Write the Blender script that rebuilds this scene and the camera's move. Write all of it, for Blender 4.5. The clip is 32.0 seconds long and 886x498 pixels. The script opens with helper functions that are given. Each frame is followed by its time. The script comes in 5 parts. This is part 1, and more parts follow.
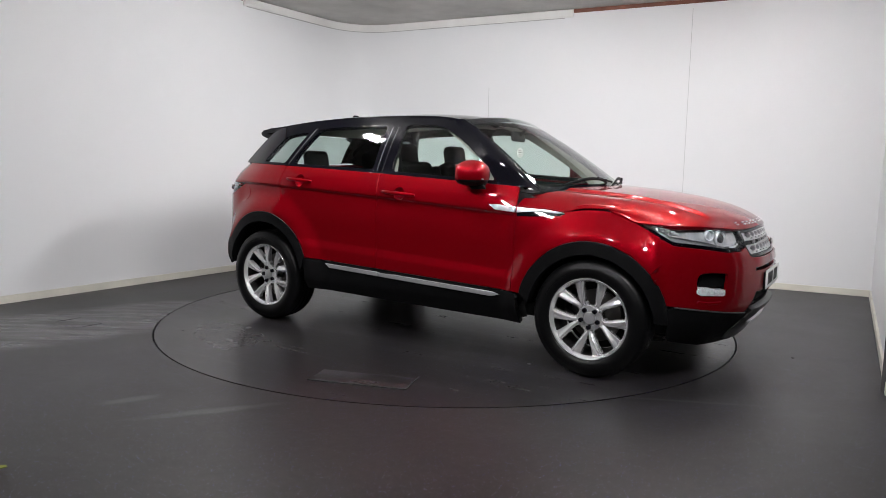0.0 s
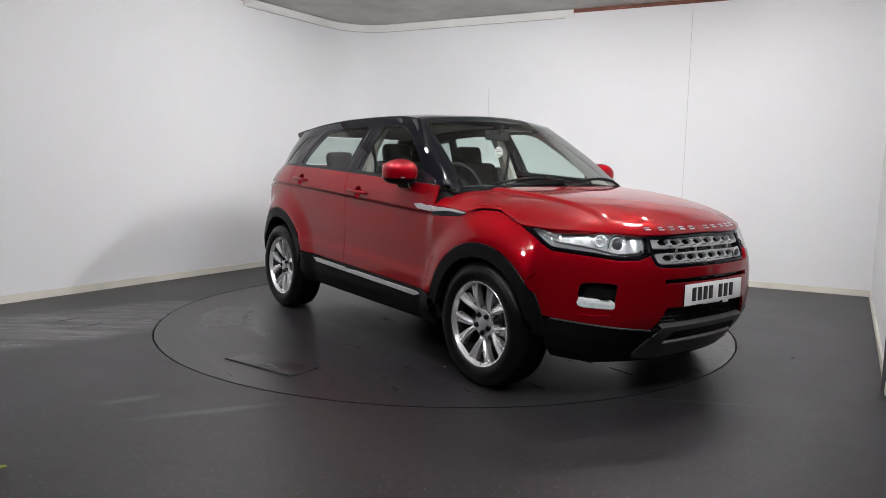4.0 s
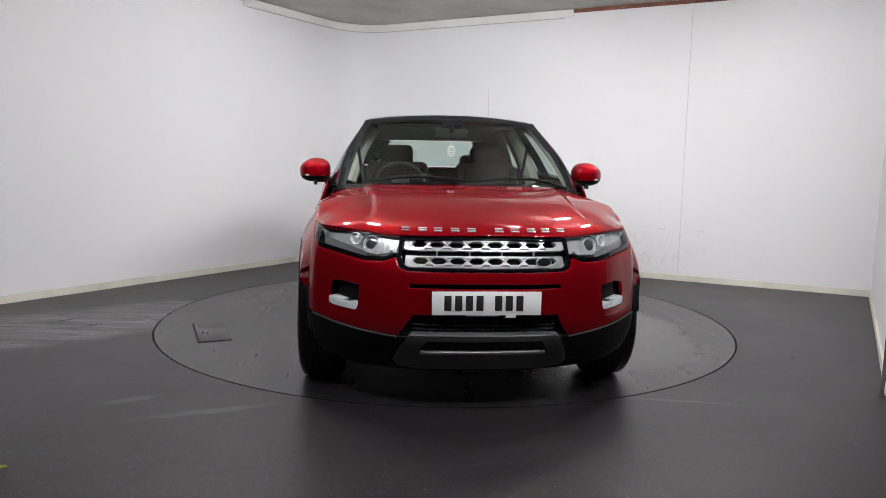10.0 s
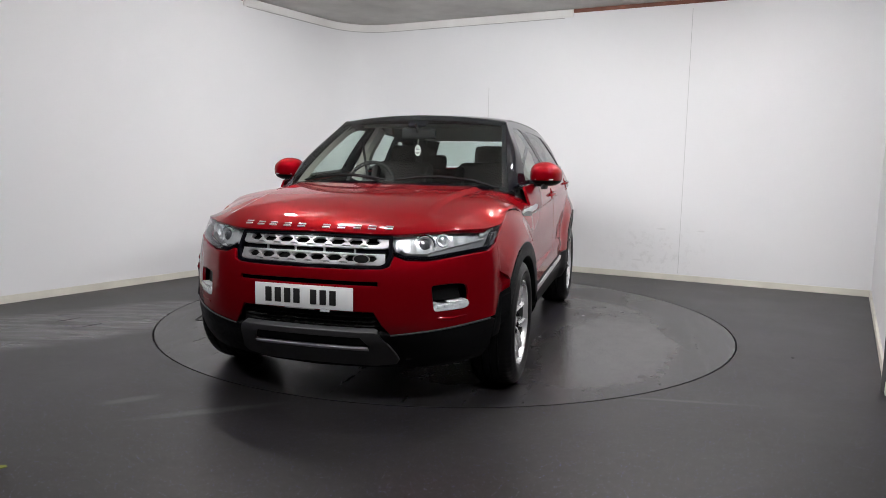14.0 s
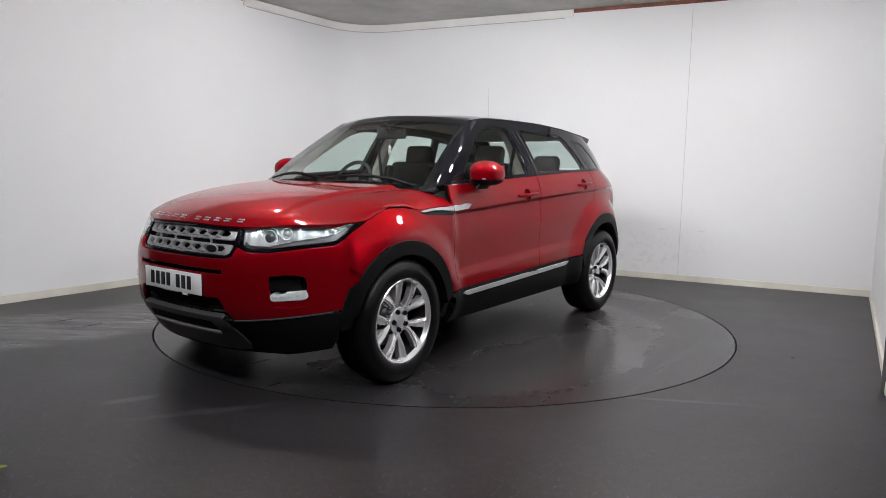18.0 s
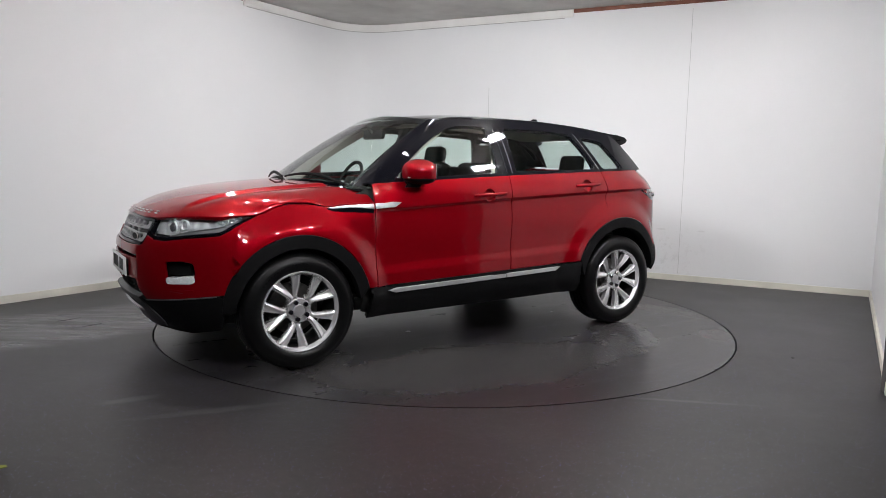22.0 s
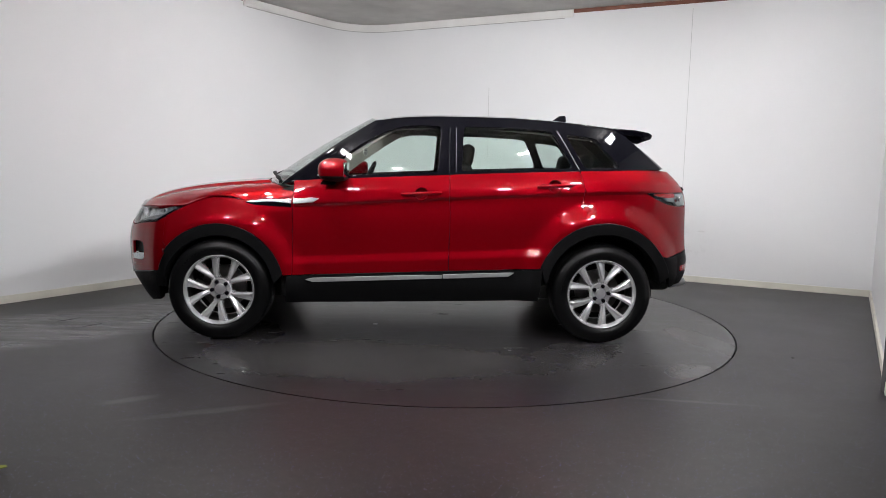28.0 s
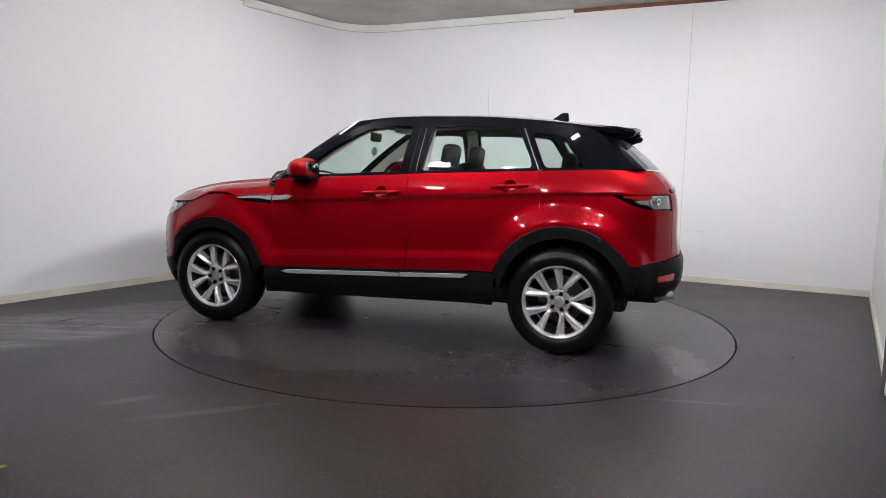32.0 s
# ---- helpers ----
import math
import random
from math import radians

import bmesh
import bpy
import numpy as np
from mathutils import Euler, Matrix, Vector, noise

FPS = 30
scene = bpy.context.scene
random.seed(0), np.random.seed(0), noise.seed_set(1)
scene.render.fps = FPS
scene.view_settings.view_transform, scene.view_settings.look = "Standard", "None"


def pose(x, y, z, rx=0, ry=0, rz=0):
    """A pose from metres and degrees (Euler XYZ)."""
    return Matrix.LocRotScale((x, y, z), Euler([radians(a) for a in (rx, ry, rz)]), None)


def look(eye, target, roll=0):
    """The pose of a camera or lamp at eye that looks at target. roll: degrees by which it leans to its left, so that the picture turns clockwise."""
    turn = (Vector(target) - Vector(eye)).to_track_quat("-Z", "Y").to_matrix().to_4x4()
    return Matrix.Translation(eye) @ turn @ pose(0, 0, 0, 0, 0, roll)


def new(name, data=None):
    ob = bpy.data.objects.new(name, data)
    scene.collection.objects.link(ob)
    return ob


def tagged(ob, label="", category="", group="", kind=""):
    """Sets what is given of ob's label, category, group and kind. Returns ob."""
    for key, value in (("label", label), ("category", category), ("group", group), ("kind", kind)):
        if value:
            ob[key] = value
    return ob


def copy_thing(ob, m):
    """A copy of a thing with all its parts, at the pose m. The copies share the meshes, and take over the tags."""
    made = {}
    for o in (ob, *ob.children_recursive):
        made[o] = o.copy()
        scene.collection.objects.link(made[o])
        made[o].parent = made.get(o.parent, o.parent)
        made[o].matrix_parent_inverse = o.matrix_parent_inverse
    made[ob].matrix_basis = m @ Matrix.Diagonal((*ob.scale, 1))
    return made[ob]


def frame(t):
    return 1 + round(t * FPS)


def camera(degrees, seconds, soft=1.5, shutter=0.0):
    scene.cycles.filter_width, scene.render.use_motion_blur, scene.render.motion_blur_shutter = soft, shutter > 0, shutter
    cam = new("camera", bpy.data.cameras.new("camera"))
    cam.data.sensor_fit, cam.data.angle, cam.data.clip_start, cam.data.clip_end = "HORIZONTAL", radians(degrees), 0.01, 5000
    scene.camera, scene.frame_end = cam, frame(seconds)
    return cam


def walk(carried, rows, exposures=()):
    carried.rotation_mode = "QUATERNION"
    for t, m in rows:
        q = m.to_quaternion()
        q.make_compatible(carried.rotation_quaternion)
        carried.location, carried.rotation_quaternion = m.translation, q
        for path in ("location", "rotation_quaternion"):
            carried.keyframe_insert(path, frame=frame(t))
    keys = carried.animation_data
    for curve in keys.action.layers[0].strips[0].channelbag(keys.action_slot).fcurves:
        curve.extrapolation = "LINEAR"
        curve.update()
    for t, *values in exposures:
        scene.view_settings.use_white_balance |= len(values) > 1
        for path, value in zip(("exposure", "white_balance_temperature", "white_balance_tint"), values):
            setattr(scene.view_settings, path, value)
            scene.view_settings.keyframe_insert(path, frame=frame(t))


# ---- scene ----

# ------------------------------------------------------------------ camera
cam = camera(64.62, 32.0, soft=0.8)
EYE = (0.0, -5.699, 1.228)
AIM = (-0.00418, math.cos(radians(6.757)), -math.sin(radians(6.757)))
STAND = look(EYE, (EYE[0] + AIM[0], EYE[1] + AIM[1], EYE[2] + AIM[2]), 1.076)
walk(cam, [(0.0, STAND), (32.0, STAND)])

# ------------------------------------------------------------------ light
PANEL_LIGHT = 412.0
scene.view_settings.exposure = 0.0
world = bpy.data.worlds.new("world")
scene.world = world
world.use_nodes = True
world.node_tree.nodes["Background"].inputs[0].default_value = (0.9, 0.95, 1.0, 1)
world.node_tree.nodes["Background"].inputs[1].default_value = 0.0


# ------------------------------------------------------------------ materials
class Mat:
    """A node material in the making."""

    def __init__(self, name, color=(0.8, 0.8, 0.8), rough=0.5, metal=0.0, **more):
        self.m = bpy.data.materials.new(name)
        self.m.use_nodes = True
        self.t = self.m.node_tree
        self.b = self.t.nodes["Principled BSDF"]
        self.b.inputs["Base Color"].default_value = (*color, 1)
        self.b.inputs["Roughness"].default_value = rough
        self.b.inputs["Metallic"].default_value = metal
        for k, v in more.items():
            self.b.inputs[k.replace("_", " ")].default_value = v
        self.co = None

    def node(self, kind, **kw):
        n = self.t.nodes.new(kind)
        for k, v in kw.items():
            n.inputs[k.replace("_", " ")].default_value = v
        return n

    def link(self, a, b):
        self.t.links.new(a, b)

    def where(self):
        if self.co is None:
            self.co = self.t.nodes.new("ShaderNodeTexCoord").outputs["Object"]
        return self.co

    def noise(self, scale, detail=4.0, rough=0.55, stretch=None):
        n = self.node("ShaderNodeTexNoise", Scale=scale, Detail=detail, Roughness=rough)
        if stretch:
            g = self.t.nodes.new("ShaderNodeMapping")
            g.inputs["Scale"].default_value = stretch[:3]
            if len(stretch) > 3:
                g.inputs["Rotation"].default_value = (0, 0, stretch[3])
            self.link(self.where(), g.inputs["Vector"])
            self.link(g.outputs[0], n.inputs["Vector"])
        else:
            self.link(self.where(), n.inputs["Vector"])
        return n.outputs["Fac"]

    def ramp(self, src, a, b, lo=0.0, hi=1.0):
        r = self.t.nodes.new("ShaderNodeMapRange")
        r.clamp = True
        for k, v in zip(("From Min", "From Max", "To Min", "To Max"), (a, b, lo, hi)):
            r.inputs[k].default_value = v
        self.link(src, r.inputs["Value"])
        return r.outputs[0]

    def mix(self, fac, a, b):
        n = self.t.nodes.new("ShaderNodeMix")
        n.data_type = "RGBA"
        for sock, v in ((n.inputs[6], a), (n.inputs[7], b)):
            if isinstance(v, tuple):
                sock.default_value = (*v, 1)
            else:
                self.link(v, sock)
        if isinstance(fac, float):
            n.inputs[0].default_value = fac
        else:
            self.link(fac, n.inputs[0])
        return n.outputs[2]

    def calc(self, op, a, b):
        n = self.t.nodes.new("ShaderNodeMath")
        n.operation = op
        for sock, v in zip(n.inputs, (a, b)):
            if isinstance(v, (int, float)):
                sock.default_value = v
            else:
                self.link(v, sock)
        return n.outputs[0]

    def blob(self, x, y, rx, ry, turn=0.0, wobble=0.5, scale=3.0, edge=0.08, z=0.0, rz=1.0):
        """1 inside an uneven oval patch, 0 outside."""
        g = self.t.nodes.new("ShaderNodeMapping")
        g.vector_type = "TEXTURE"
        g.inputs["Location"].default_value = (x, y, z)
        g.inputs["Rotation"].default_value = (0, 0, radians(turn))
        g.inputs["Scale"].default_value = (rx, ry, rz)
        self.link(self.where(), g.inputs["Vector"])
        n = self.t.nodes.new("ShaderNodeVectorMath")
        n.operation = "LENGTH"
        self.link(g.outputs[0], n.inputs[0])
        d = self.calc("ADD", n.outputs["Value"], self.calc("MULTIPLY", self.calc("SUBTRACT", self.noise(scale, 5, 0.6), 0.5), wobble * 2))
        return self.ramp(d, 1.0 - edge, 1.0 + edge, 1, 0)

    def color(self, src):
        self.link(src, self.b.inputs["Base Color"])

    def rough(self, src):
        self.link(src, self.b.inputs["Roughness"])

    def bump(self, src, strength=0.2, distance=0.01):
        n = self.node("ShaderNodeBump", Strength=strength, Distance=distance)
        self.link(src, n.inputs["Height"])
        self.link(n.outputs[0], self.b.inputs["Normal"])
        return self


def glass_mat(name, tint, gloss_rough=0.0):
    m = bpy.data.materials.new(name)
    m.use_nodes = True
    t = m.node_tree
    t.nodes.clear()
    out = t.nodes.new("ShaderNodeOutputMaterial")
    mix = t.nodes.new("ShaderNodeMixShader")
    clear = t.nodes.new("ShaderNodeBsdfTransparent")
    clear.inputs[0].default_value = (*tint, 1)
    gloss = t.nodes.new("ShaderNodeBsdfGlossy")
    gloss.inputs["Roughness"].default_value = gloss_rough
    lay = t.nodes.new("ShaderNodeLayerWeight")
    power = t.nodes.new("ShaderNodeMath")
    power.operation = "POWER"
    power.inputs[1].default_value = 4.5
    fres = t.nodes.new("ShaderNodeMath")
    fres.operation = "MULTIPLY_ADD"
    fres.inputs[1].default_value, fres.inputs[2].default_value = 0.9, 0.045
    t.links.new(lay.outputs["Facing"], power.inputs[0])
    t.links.new(power.outputs[0], fres.inputs[0])
    for a, b in ((fres.outputs[0], mix.inputs[0]), (clear.outputs[0], mix.inputs[1]), (gloss.outputs[0], mix.inputs[2]), (mix.outputs[0], out.inputs[0])):
        t.links.new(a, b)
    return m


def glow_mat(name, color, strength):
    m = Mat(name, color, 0.4)
    m.b.inputs["Emission Color"].default_value = (*color, 1)
    m.b.inputs["Emission Strength"].default_value = strength
    return m.m


# room
def make_wall_paint():
    m = Mat("wall_paint", (0.8, 0.8, 0.8), 0.55)
    big = m.noise(0.7, 3)
    fine = m.noise(9, 5)
    base = m.mix(m.ramp(big, 0.35, 0.7), (0.80, 0.80, 0.805), (0.77, 0.775, 0.785))
    scuff = m.ramp(m.noise(5.5, 6, 0.7, (1, 1, 3.0)), 0.70, 0.78, 0, 0.35)
    base = m.mix(scuff, base, (0.62, 0.62, 0.62))
    dirt = m.calc("MULTIPLY", m.blob(2.35, 2.2, 0.55, 0.5, 0, 0.4, 4.0, 0.5, 0.30, 0.28), m.ramp(m.noise(14, 6, 0.7), 0.52, 0.66))
    for x, y, z, r in ((2.42, 2.18, 0.57, 0.05), (2.80, 1.99, 0.565, 0.04), (2.20, 2.29, 0.20, 0.06), (2.30, 2.24, 0.30, 0.012)):
        dirt = m.calc("MAXIMUM", dirt, m.blob(x, y, r, r, 0, 0.3, 40.0, 0.3, z, 0.010))
    m.color(m.mix(m.calc("MULTIPLY", dirt, 0.2), base, (0.40, 0.39, 0.38)))
    m.rough(m.ramp(fine, 0.3, 0.7, 0.45, 0.62))
    m.bump(m.noise(60, 3), 0.06, 0.004)
    return m.m


def make_floor(name, wet):
    m = Mat(name, (0.05, 0.05, 0.055), 0.35)
    big = m.noise(0.8, 5, 0.6)
    base = m.mix(m.ramp(big, 0.3, 0.7), (0.0075, 0.0069, 0.0070), (0.0140, 0.0130, 0.0132))
    streak = m.noise(1.3, 6, 0.62, (0.5, 3.2, 1, radians(-28)))
    if not wet:
        # damp streaks, their reflected sheen painted in as a lighter grey
        lines = m.noise(2.2, 6, 0.66, (0.35, 4.5, 1, radians(-50)))
        damp_sheen = m.calc("MULTIPLY", m.ramp(lines, 0.42, 0.60, 0.25, 1.0), m.blob(-2.75, -0.55, 1.35, 0.55, 42, 0.35, 1.6, 0.16))
        for args in ((-1.60, -2.2, 0.13, 0.035, 30, 0.6, 9.0, 0.4), (-1.15, -2.35, 0.28, 0.03, 22, 0.6, 7.0, 0.5), (1.25, -2.05, 0.3, 0.012, -8, 0.8, 9.0, 0.9)):
            damp_sheen = m.calc("MAXIMUM", damp_sheen, m.calc("MULTIPLY", m.blob(*args), 0.5))
        base = m.mix(m.calc("MULTIPLY", damp_sheen, 0.9), base, (0.10, 0.10, 0.103))
    base = m.mix(m.ramp(streak, 0.55, 0.72, 0, 0.2), base, (0.016, 0.016, 0.0165))
    base = m.mix(m.ramp(m.noise(26, 4, 0.65), 0.35, 0.7, 0, 0.6), base, (0.021, 0.0195, 0.0198))
    base = m.mix(m.ramp(m.noise(4.2, 5, 0.7), 0.48, 0.66, 0, 0.6), base, (0.006, 0.0058, 0.006))
    base = m.mix(m.ramp(m.noise(13, 4, 0.75), 0.46, 0.68, 0, 0.5), base, (0.026, 0.0215, 0.0205))
    # fine grit in the vinyl
    v = m.node("ShaderNodeTexVoronoi", Scale=84.0)
    m.link(m.where(), v.inputs["Vector"])
    pick = m.calc("GREATER_THAN", m.noise(70, 1), 0.545)
    dot = m.calc("LESS_THAN", v.outputs["Distance"], 0.215)
    spark = m.calc("MULTIPLY", pick, dot)
    chips = m.mix(m.ramp(m.noise(230, 0), 0.35, 0.65), (0.07, 0.065, 0.36), (0.25, 0.24, 0.265))
    base = m.mix(spark, base, chips)
    if wet:
        # wet film: smoother, with the wall's reflection also put in as paler colour
        film_sheen = m.blob(0.60, 1.34, 1.0, 0.42, -5, 0.42, 3.6, 0.22)
        for args in ((-0.75, 1.25, 0.55, 0.28, 40, 0.6, 3.0, 0.3), (-1.85, 0.75, 0.16, 0.5, 14, 0.6, 4.0, 0.2), (-1.45, 1.55, 0.2, 0.14, 30, 0.6, 5.0, 0.2), (1.5, 0.6, 0.3, 0.5, 20, 0.7, 3.5, 0.4), (-0.9, -1.5, 0.5, 0.25, -20, 0.8, 3.0, 0.5)):
            film_sheen = m.calc("MAXIMUM", film_sheen, m.calc("MULTIPLY", m.blob(*args), 0.5))
        swirl = m.calc("MULTIPLY", m.ramp(m.noise(1.6, 5, 0.65, (0.5, 5.0, 1, radians(8))), 0.52, 0.66), 0.38)
        film_sheen = m.calc("MAXIMUM", film_sheen, swirl)
        film_sheen = m.calc("MULTIPLY", film_sheen, m.ramp(m.noise(7.0, 5, 0.7), 0.3, 0.6, 0.35, 1.0))
        base = m.mix(m.calc("MULTIPLY", film_sheen, 0.85), base, (0.048, 0.046, 0.045))
        m.rough(m.ramp(film_sheen, 0, 1, 0.31, 0.18))
    else:
        m.rough(m.calc("SUBTRACT", m.ramp(big, 0.3, 0.7, 0.36, 0.46), m.calc("MULTIPLY", damp_sheen, 0.17)))
    m.color(base)
    m.b.inputs["Specular IOR Level"].default_value = 0.43
    m.b.inputs["Specular Tint"].default_value = (1.0, 0.955, 0.95, 1)
    m.bump(m.calc("ADD", m.noise(170, 2), m.calc("MULTIPLY", m.noise(22, 4, 0.7), 0.8)), 0.16, 0.003)
    return m.m


def make_simple(name, color, rough, metal=0.0, var=0.12, scale=12.0, bump=0.05, **more):
    m = Mat(name, color, rough, metal, **more)
    n = m.noise(scale, 5)
    dark = tuple(c * (1 - var) for c in color)
    light = tuple(min(1, c * (1 + var)) for c in color)
    m.color(m.mix(m.ramp(n, 0.3, 0.7), dark, light))
    m.rough(m.ramp(m.noise(scale * 3.1, 4), 0.3, 0.7, max(0.02, rough * 0.85), min(1, rough * 1.15)))
    if bump:
        m.bump(m.noise(scale * 14, 3), bump, 0.002)
    return m.m


WALL = make_wall_paint()
FLOOR = make_floor("floor_vinyl", False)
TABLE = make_floor("turntable_vinyl", True)
CEIL = make_simple("ceiling_board", (0.58, 0.57, 0.54), 0.8, var=0.15, scale=2.0, bump=0.1)
CREAM = make_simple("cream_skirting", (0.70, 0.68, 0.60), 0.5, var=0.1, scale=3.0)
NEARWALL = make_simple("unseen_wall_dark", (0.07, 0.07, 0.073), 0.8, var=0.1, scale=2.0)
TRIMWHITE = make_simple("white_trim", (0.80, 0.79, 0.77), 0.5, var=0.04, scale=3.0, bump=0.02)
BROWN = make_simple("brown_brick", (0.20, 0.085, 0.06), 0.85, var=0.3, scale=7.0, bump=0.3)
GROOVE = make_simple("groove_black", (0.008, 0.008, 0.008), 0.8, bump=0)
SEAM = make_simple("seam_grey", (0.58, 0.58, 0.58), 0.7, var=0.05, bump=0)
SHADOW_GREY = make_simple("shadow_line_grey", (0.46, 0.45, 0.44), 0.8, var=0.1, bump=0)
LEAF = make_simple("leaf_green", (0.20, 0.22, 0.02), 0.6, var=0.3, scale=30)
PANEL = glow_mat("panel_glow", (0.982, 0.974, 0.992), PANEL_LIGHT)

# car
def make_paint():
    m = Mat("red_paint", (0.3, 0.002, 0.005), 0.40, 0.45, Specular_IOR_Level=0.03)
    m.b.inputs["Specular Tint"].default_value = (0.42, 0.006, 0.02, 1)
    m.b.inputs["Coat Weight"].default_value = 0.9
    m.b.inputs["Coat Roughness"].default_value = 0.012
    m.b.inputs["Coat IOR"].default_value = 1.45
    n = m.noise(900, 2)
    m.color(m.mix(m.ramp(n, 0.3, 0.7), (0.190, 0.0007, 0.0042), (0.245, 0.0012, 0.0062)))
    return m.m


PAINT = make_paint()
GLOSSBLACK = Mat("gloss_black", (0.003, 0.003, 0.005), 0.05, 0.0, Specular_IOR_Level=0.22).m
PLASTIC = make_simple("black_plastic", (0.0042, 0.0042, 0.0046), 0.5, var=0.1, scale=20, bump=0.08, Specular_IOR_Level=0.13)
UNDER = make_simple("underbody_black", (0.006, 0.006, 0.006), 0.8, bump=0)
RUBBER = make_simple("tyre_rubber", (0.0032, 0.0032, 0.0035), 0.37, var=0.15, scale=18, bump=0.015, Specular_IOR_Level=0.22)
ALLOY = make_simple("alloy_silver", (0.84, 0.84, 0.85), 0.22, 0.72, var=0.02, scale=8, bump=0)
SATIN = make_simple("satin_silver", (0.47, 0.47, 0.48), 0.34, 0.6, var=0.05, scale=30, bump=0.02)
SKID = make_simple("skid_grey", (0.105, 0.105, 0.108), 0.42, 0.5, var=0.06, scale=30, bump=0.03)
CHROME = Mat("chrome", (0.82, 0.82, 0.83), 0.08, 1.0).m
STEEL = make_simple("disc_steel", (0.13, 0.125, 0.12), 0.4, 0.9, var=0.1, scale=40, bump=0.02)
DARKMETAL = make_simple("dark_metal", (0.022, 0.022, 0.022), 0.5, 0.6, bump=0.02)
WHITE = make_simple("plate_white", (0.80, 0.80, 0.80), 0.35, var=0.02, bump=0)
INK = make_simple("plate_ink", (0.012, 0.012, 0.012), 0.5, bump=0)
LENS = glass_mat("lamp_lens", (0.93, 0.95, 0.96))
GLASS = glass_mat("green_glass", (0.845, 0.94, 0.90))
DARKGLASS = glass_mat("rear_glass", (0.66, 0.74, 0.71))
REDLENS = Mat("red_lens", (0.38, 0.006, 0.008), 0.08, 0.0, Coat_Weight=1.0).m
REFLECTOR = Mat("lamp_reflector", (0.76, 0.77, 0.78), 0.20, 0.5).m
LAMPGREY = Mat("lamp_housing_grey", (0.26, 0.26, 0.27), 0.3, 0.3).m
FABRIC = make_simple("dark_seat_leather", (0.004, 0.0038, 0.0038), 0.65, var=0.2, scale=14, bump=0, Specular_IOR_Level=0.12)
DASH = make_simple("dash_plastic", (0.008, 0.008, 0.008), 0.65, bump=0.15, Specular_IOR_Level=0.2)
IVORY = make_simple("ivory_lining", (0.36, 0.35, 0.30), 0.8, var=0.05, bump=0.1)
MIRROR = Mat("mirror_glass", (0.85, 0.87, 0.88), 0.02, 1.0).m
PAPER = make_simple("paper", (0.75, 0.75, 0.70), 0.7, var=0.03, bump=0)


# ------------------------------------------------------------------ mesh helpers
def mesh_object(name, data, material, parent=None, label="", kind=""):
    ob = new(name, data)
    if material:
        data.materials.append(material)
    if parent:
        ob.parent = parent
    return tagged(ob, label, "", "", kind)


def part(name, bm, material, parent=None, label="", smooth=True):
    """Links a bmesh as one mesh object under a thing or under a part."""
    data = bpy.data.meshes.new(name)
    bmesh.ops.recalc_face_normals(bm, faces=bm.faces)
    for f in bm.faces:
        f.smooth = smooth
    bm.to_mesh(data)
    bm.free()
    if smooth:
        data.set_sharp_from_angle(angle=radians(38))
    return mesh_object(name, data, material, parent, label)


def box(sx, sy, sz, at=(0, 0, 0), bevel=0.0, turn=None, segments=2):
    bm = bmesh.new()
    bmesh.ops.create_cube(bm, size=1)
    bmesh.ops.scale(bm, vec=(sx, sy, sz), verts=bm.verts)
    if bevel:
        bmesh.ops.bevel(bm, geom=bm.edges[:], offset=bevel, segments=segments, affect="EDGES", profile=0.5)
    m = Matrix.Translation(at)
    if turn:
        m = m @ Euler([radians(a) for a in turn]).to_matrix().to_4x4()
    bmesh.ops.transform(bm, matrix=m, verts=bm.verts)
    return bm


def join(*bms):
    out = bmesh.new()
    for b in bms:
        data = bpy.data.meshes.new("tmp")
        b.to_mesh(data)
        b.free()
        out.from_mesh(data)
        bpy.data.meshes.remove(data)
    return out


def moved(bm, m):
    bmesh.ops.transform(bm, matrix=m, verts=bm.verts)
    return bm


def revolve(profile, steps=48, closed=True):
    """A ring about the y axis from a profile of (radius, y)."""
    bm = bmesh.new()
    rings = []
    for i in range(steps):
        a = 2 * math.pi * i / steps
        rings.append([bm.verts.new((r * math.cos(a), y, r * math.sin(a))) for r, y in profile])
    n = len(profile)
    for i in range(steps):
        p, q = rings[i], rings[(i + 1) % steps]
        for j in range(n if closed else n - 1):
            k = (j + 1) % n
            bm.faces.new((p[j], p[k], q[k], q[j]))
    return bm


def tube(path, radius, sides=8):
    """A rod along a path of points; radius may be a list."""
    bm = bmesh.new()
    rings = []
    pts = [Vector(p) for p in path]
    for i, p in enumerate(pts):
        d = (pts[min(i + 1, len(pts) - 1)] - pts[max(i - 1, 0)]).normalized()
        a = d.cross(Vector((0, 0, 1)))
        if a.length < 1e-3:
            a = d.cross(Vector((1, 0, 0)))
        a.normalize()
        b = d.cross(a)
        r = radius[i] if isinstance(radius, (list, tuple)) else radius
        rings.append([bm.verts.new(p + r * (math.cos(t) * a + math.sin(t) * b)) for t in (2 * math.pi * k / sides for k in range(sides))])
    for p, q in zip(rings, rings[1:]):
        for k in range(sides):
            bm.faces.new((p[k], p[(k + 1) % sides], q[(k + 1) % sides], q[k]))
    bm.faces.new(rings[0])
    bm.faces.new(rings[-1][::-1])
    return bm


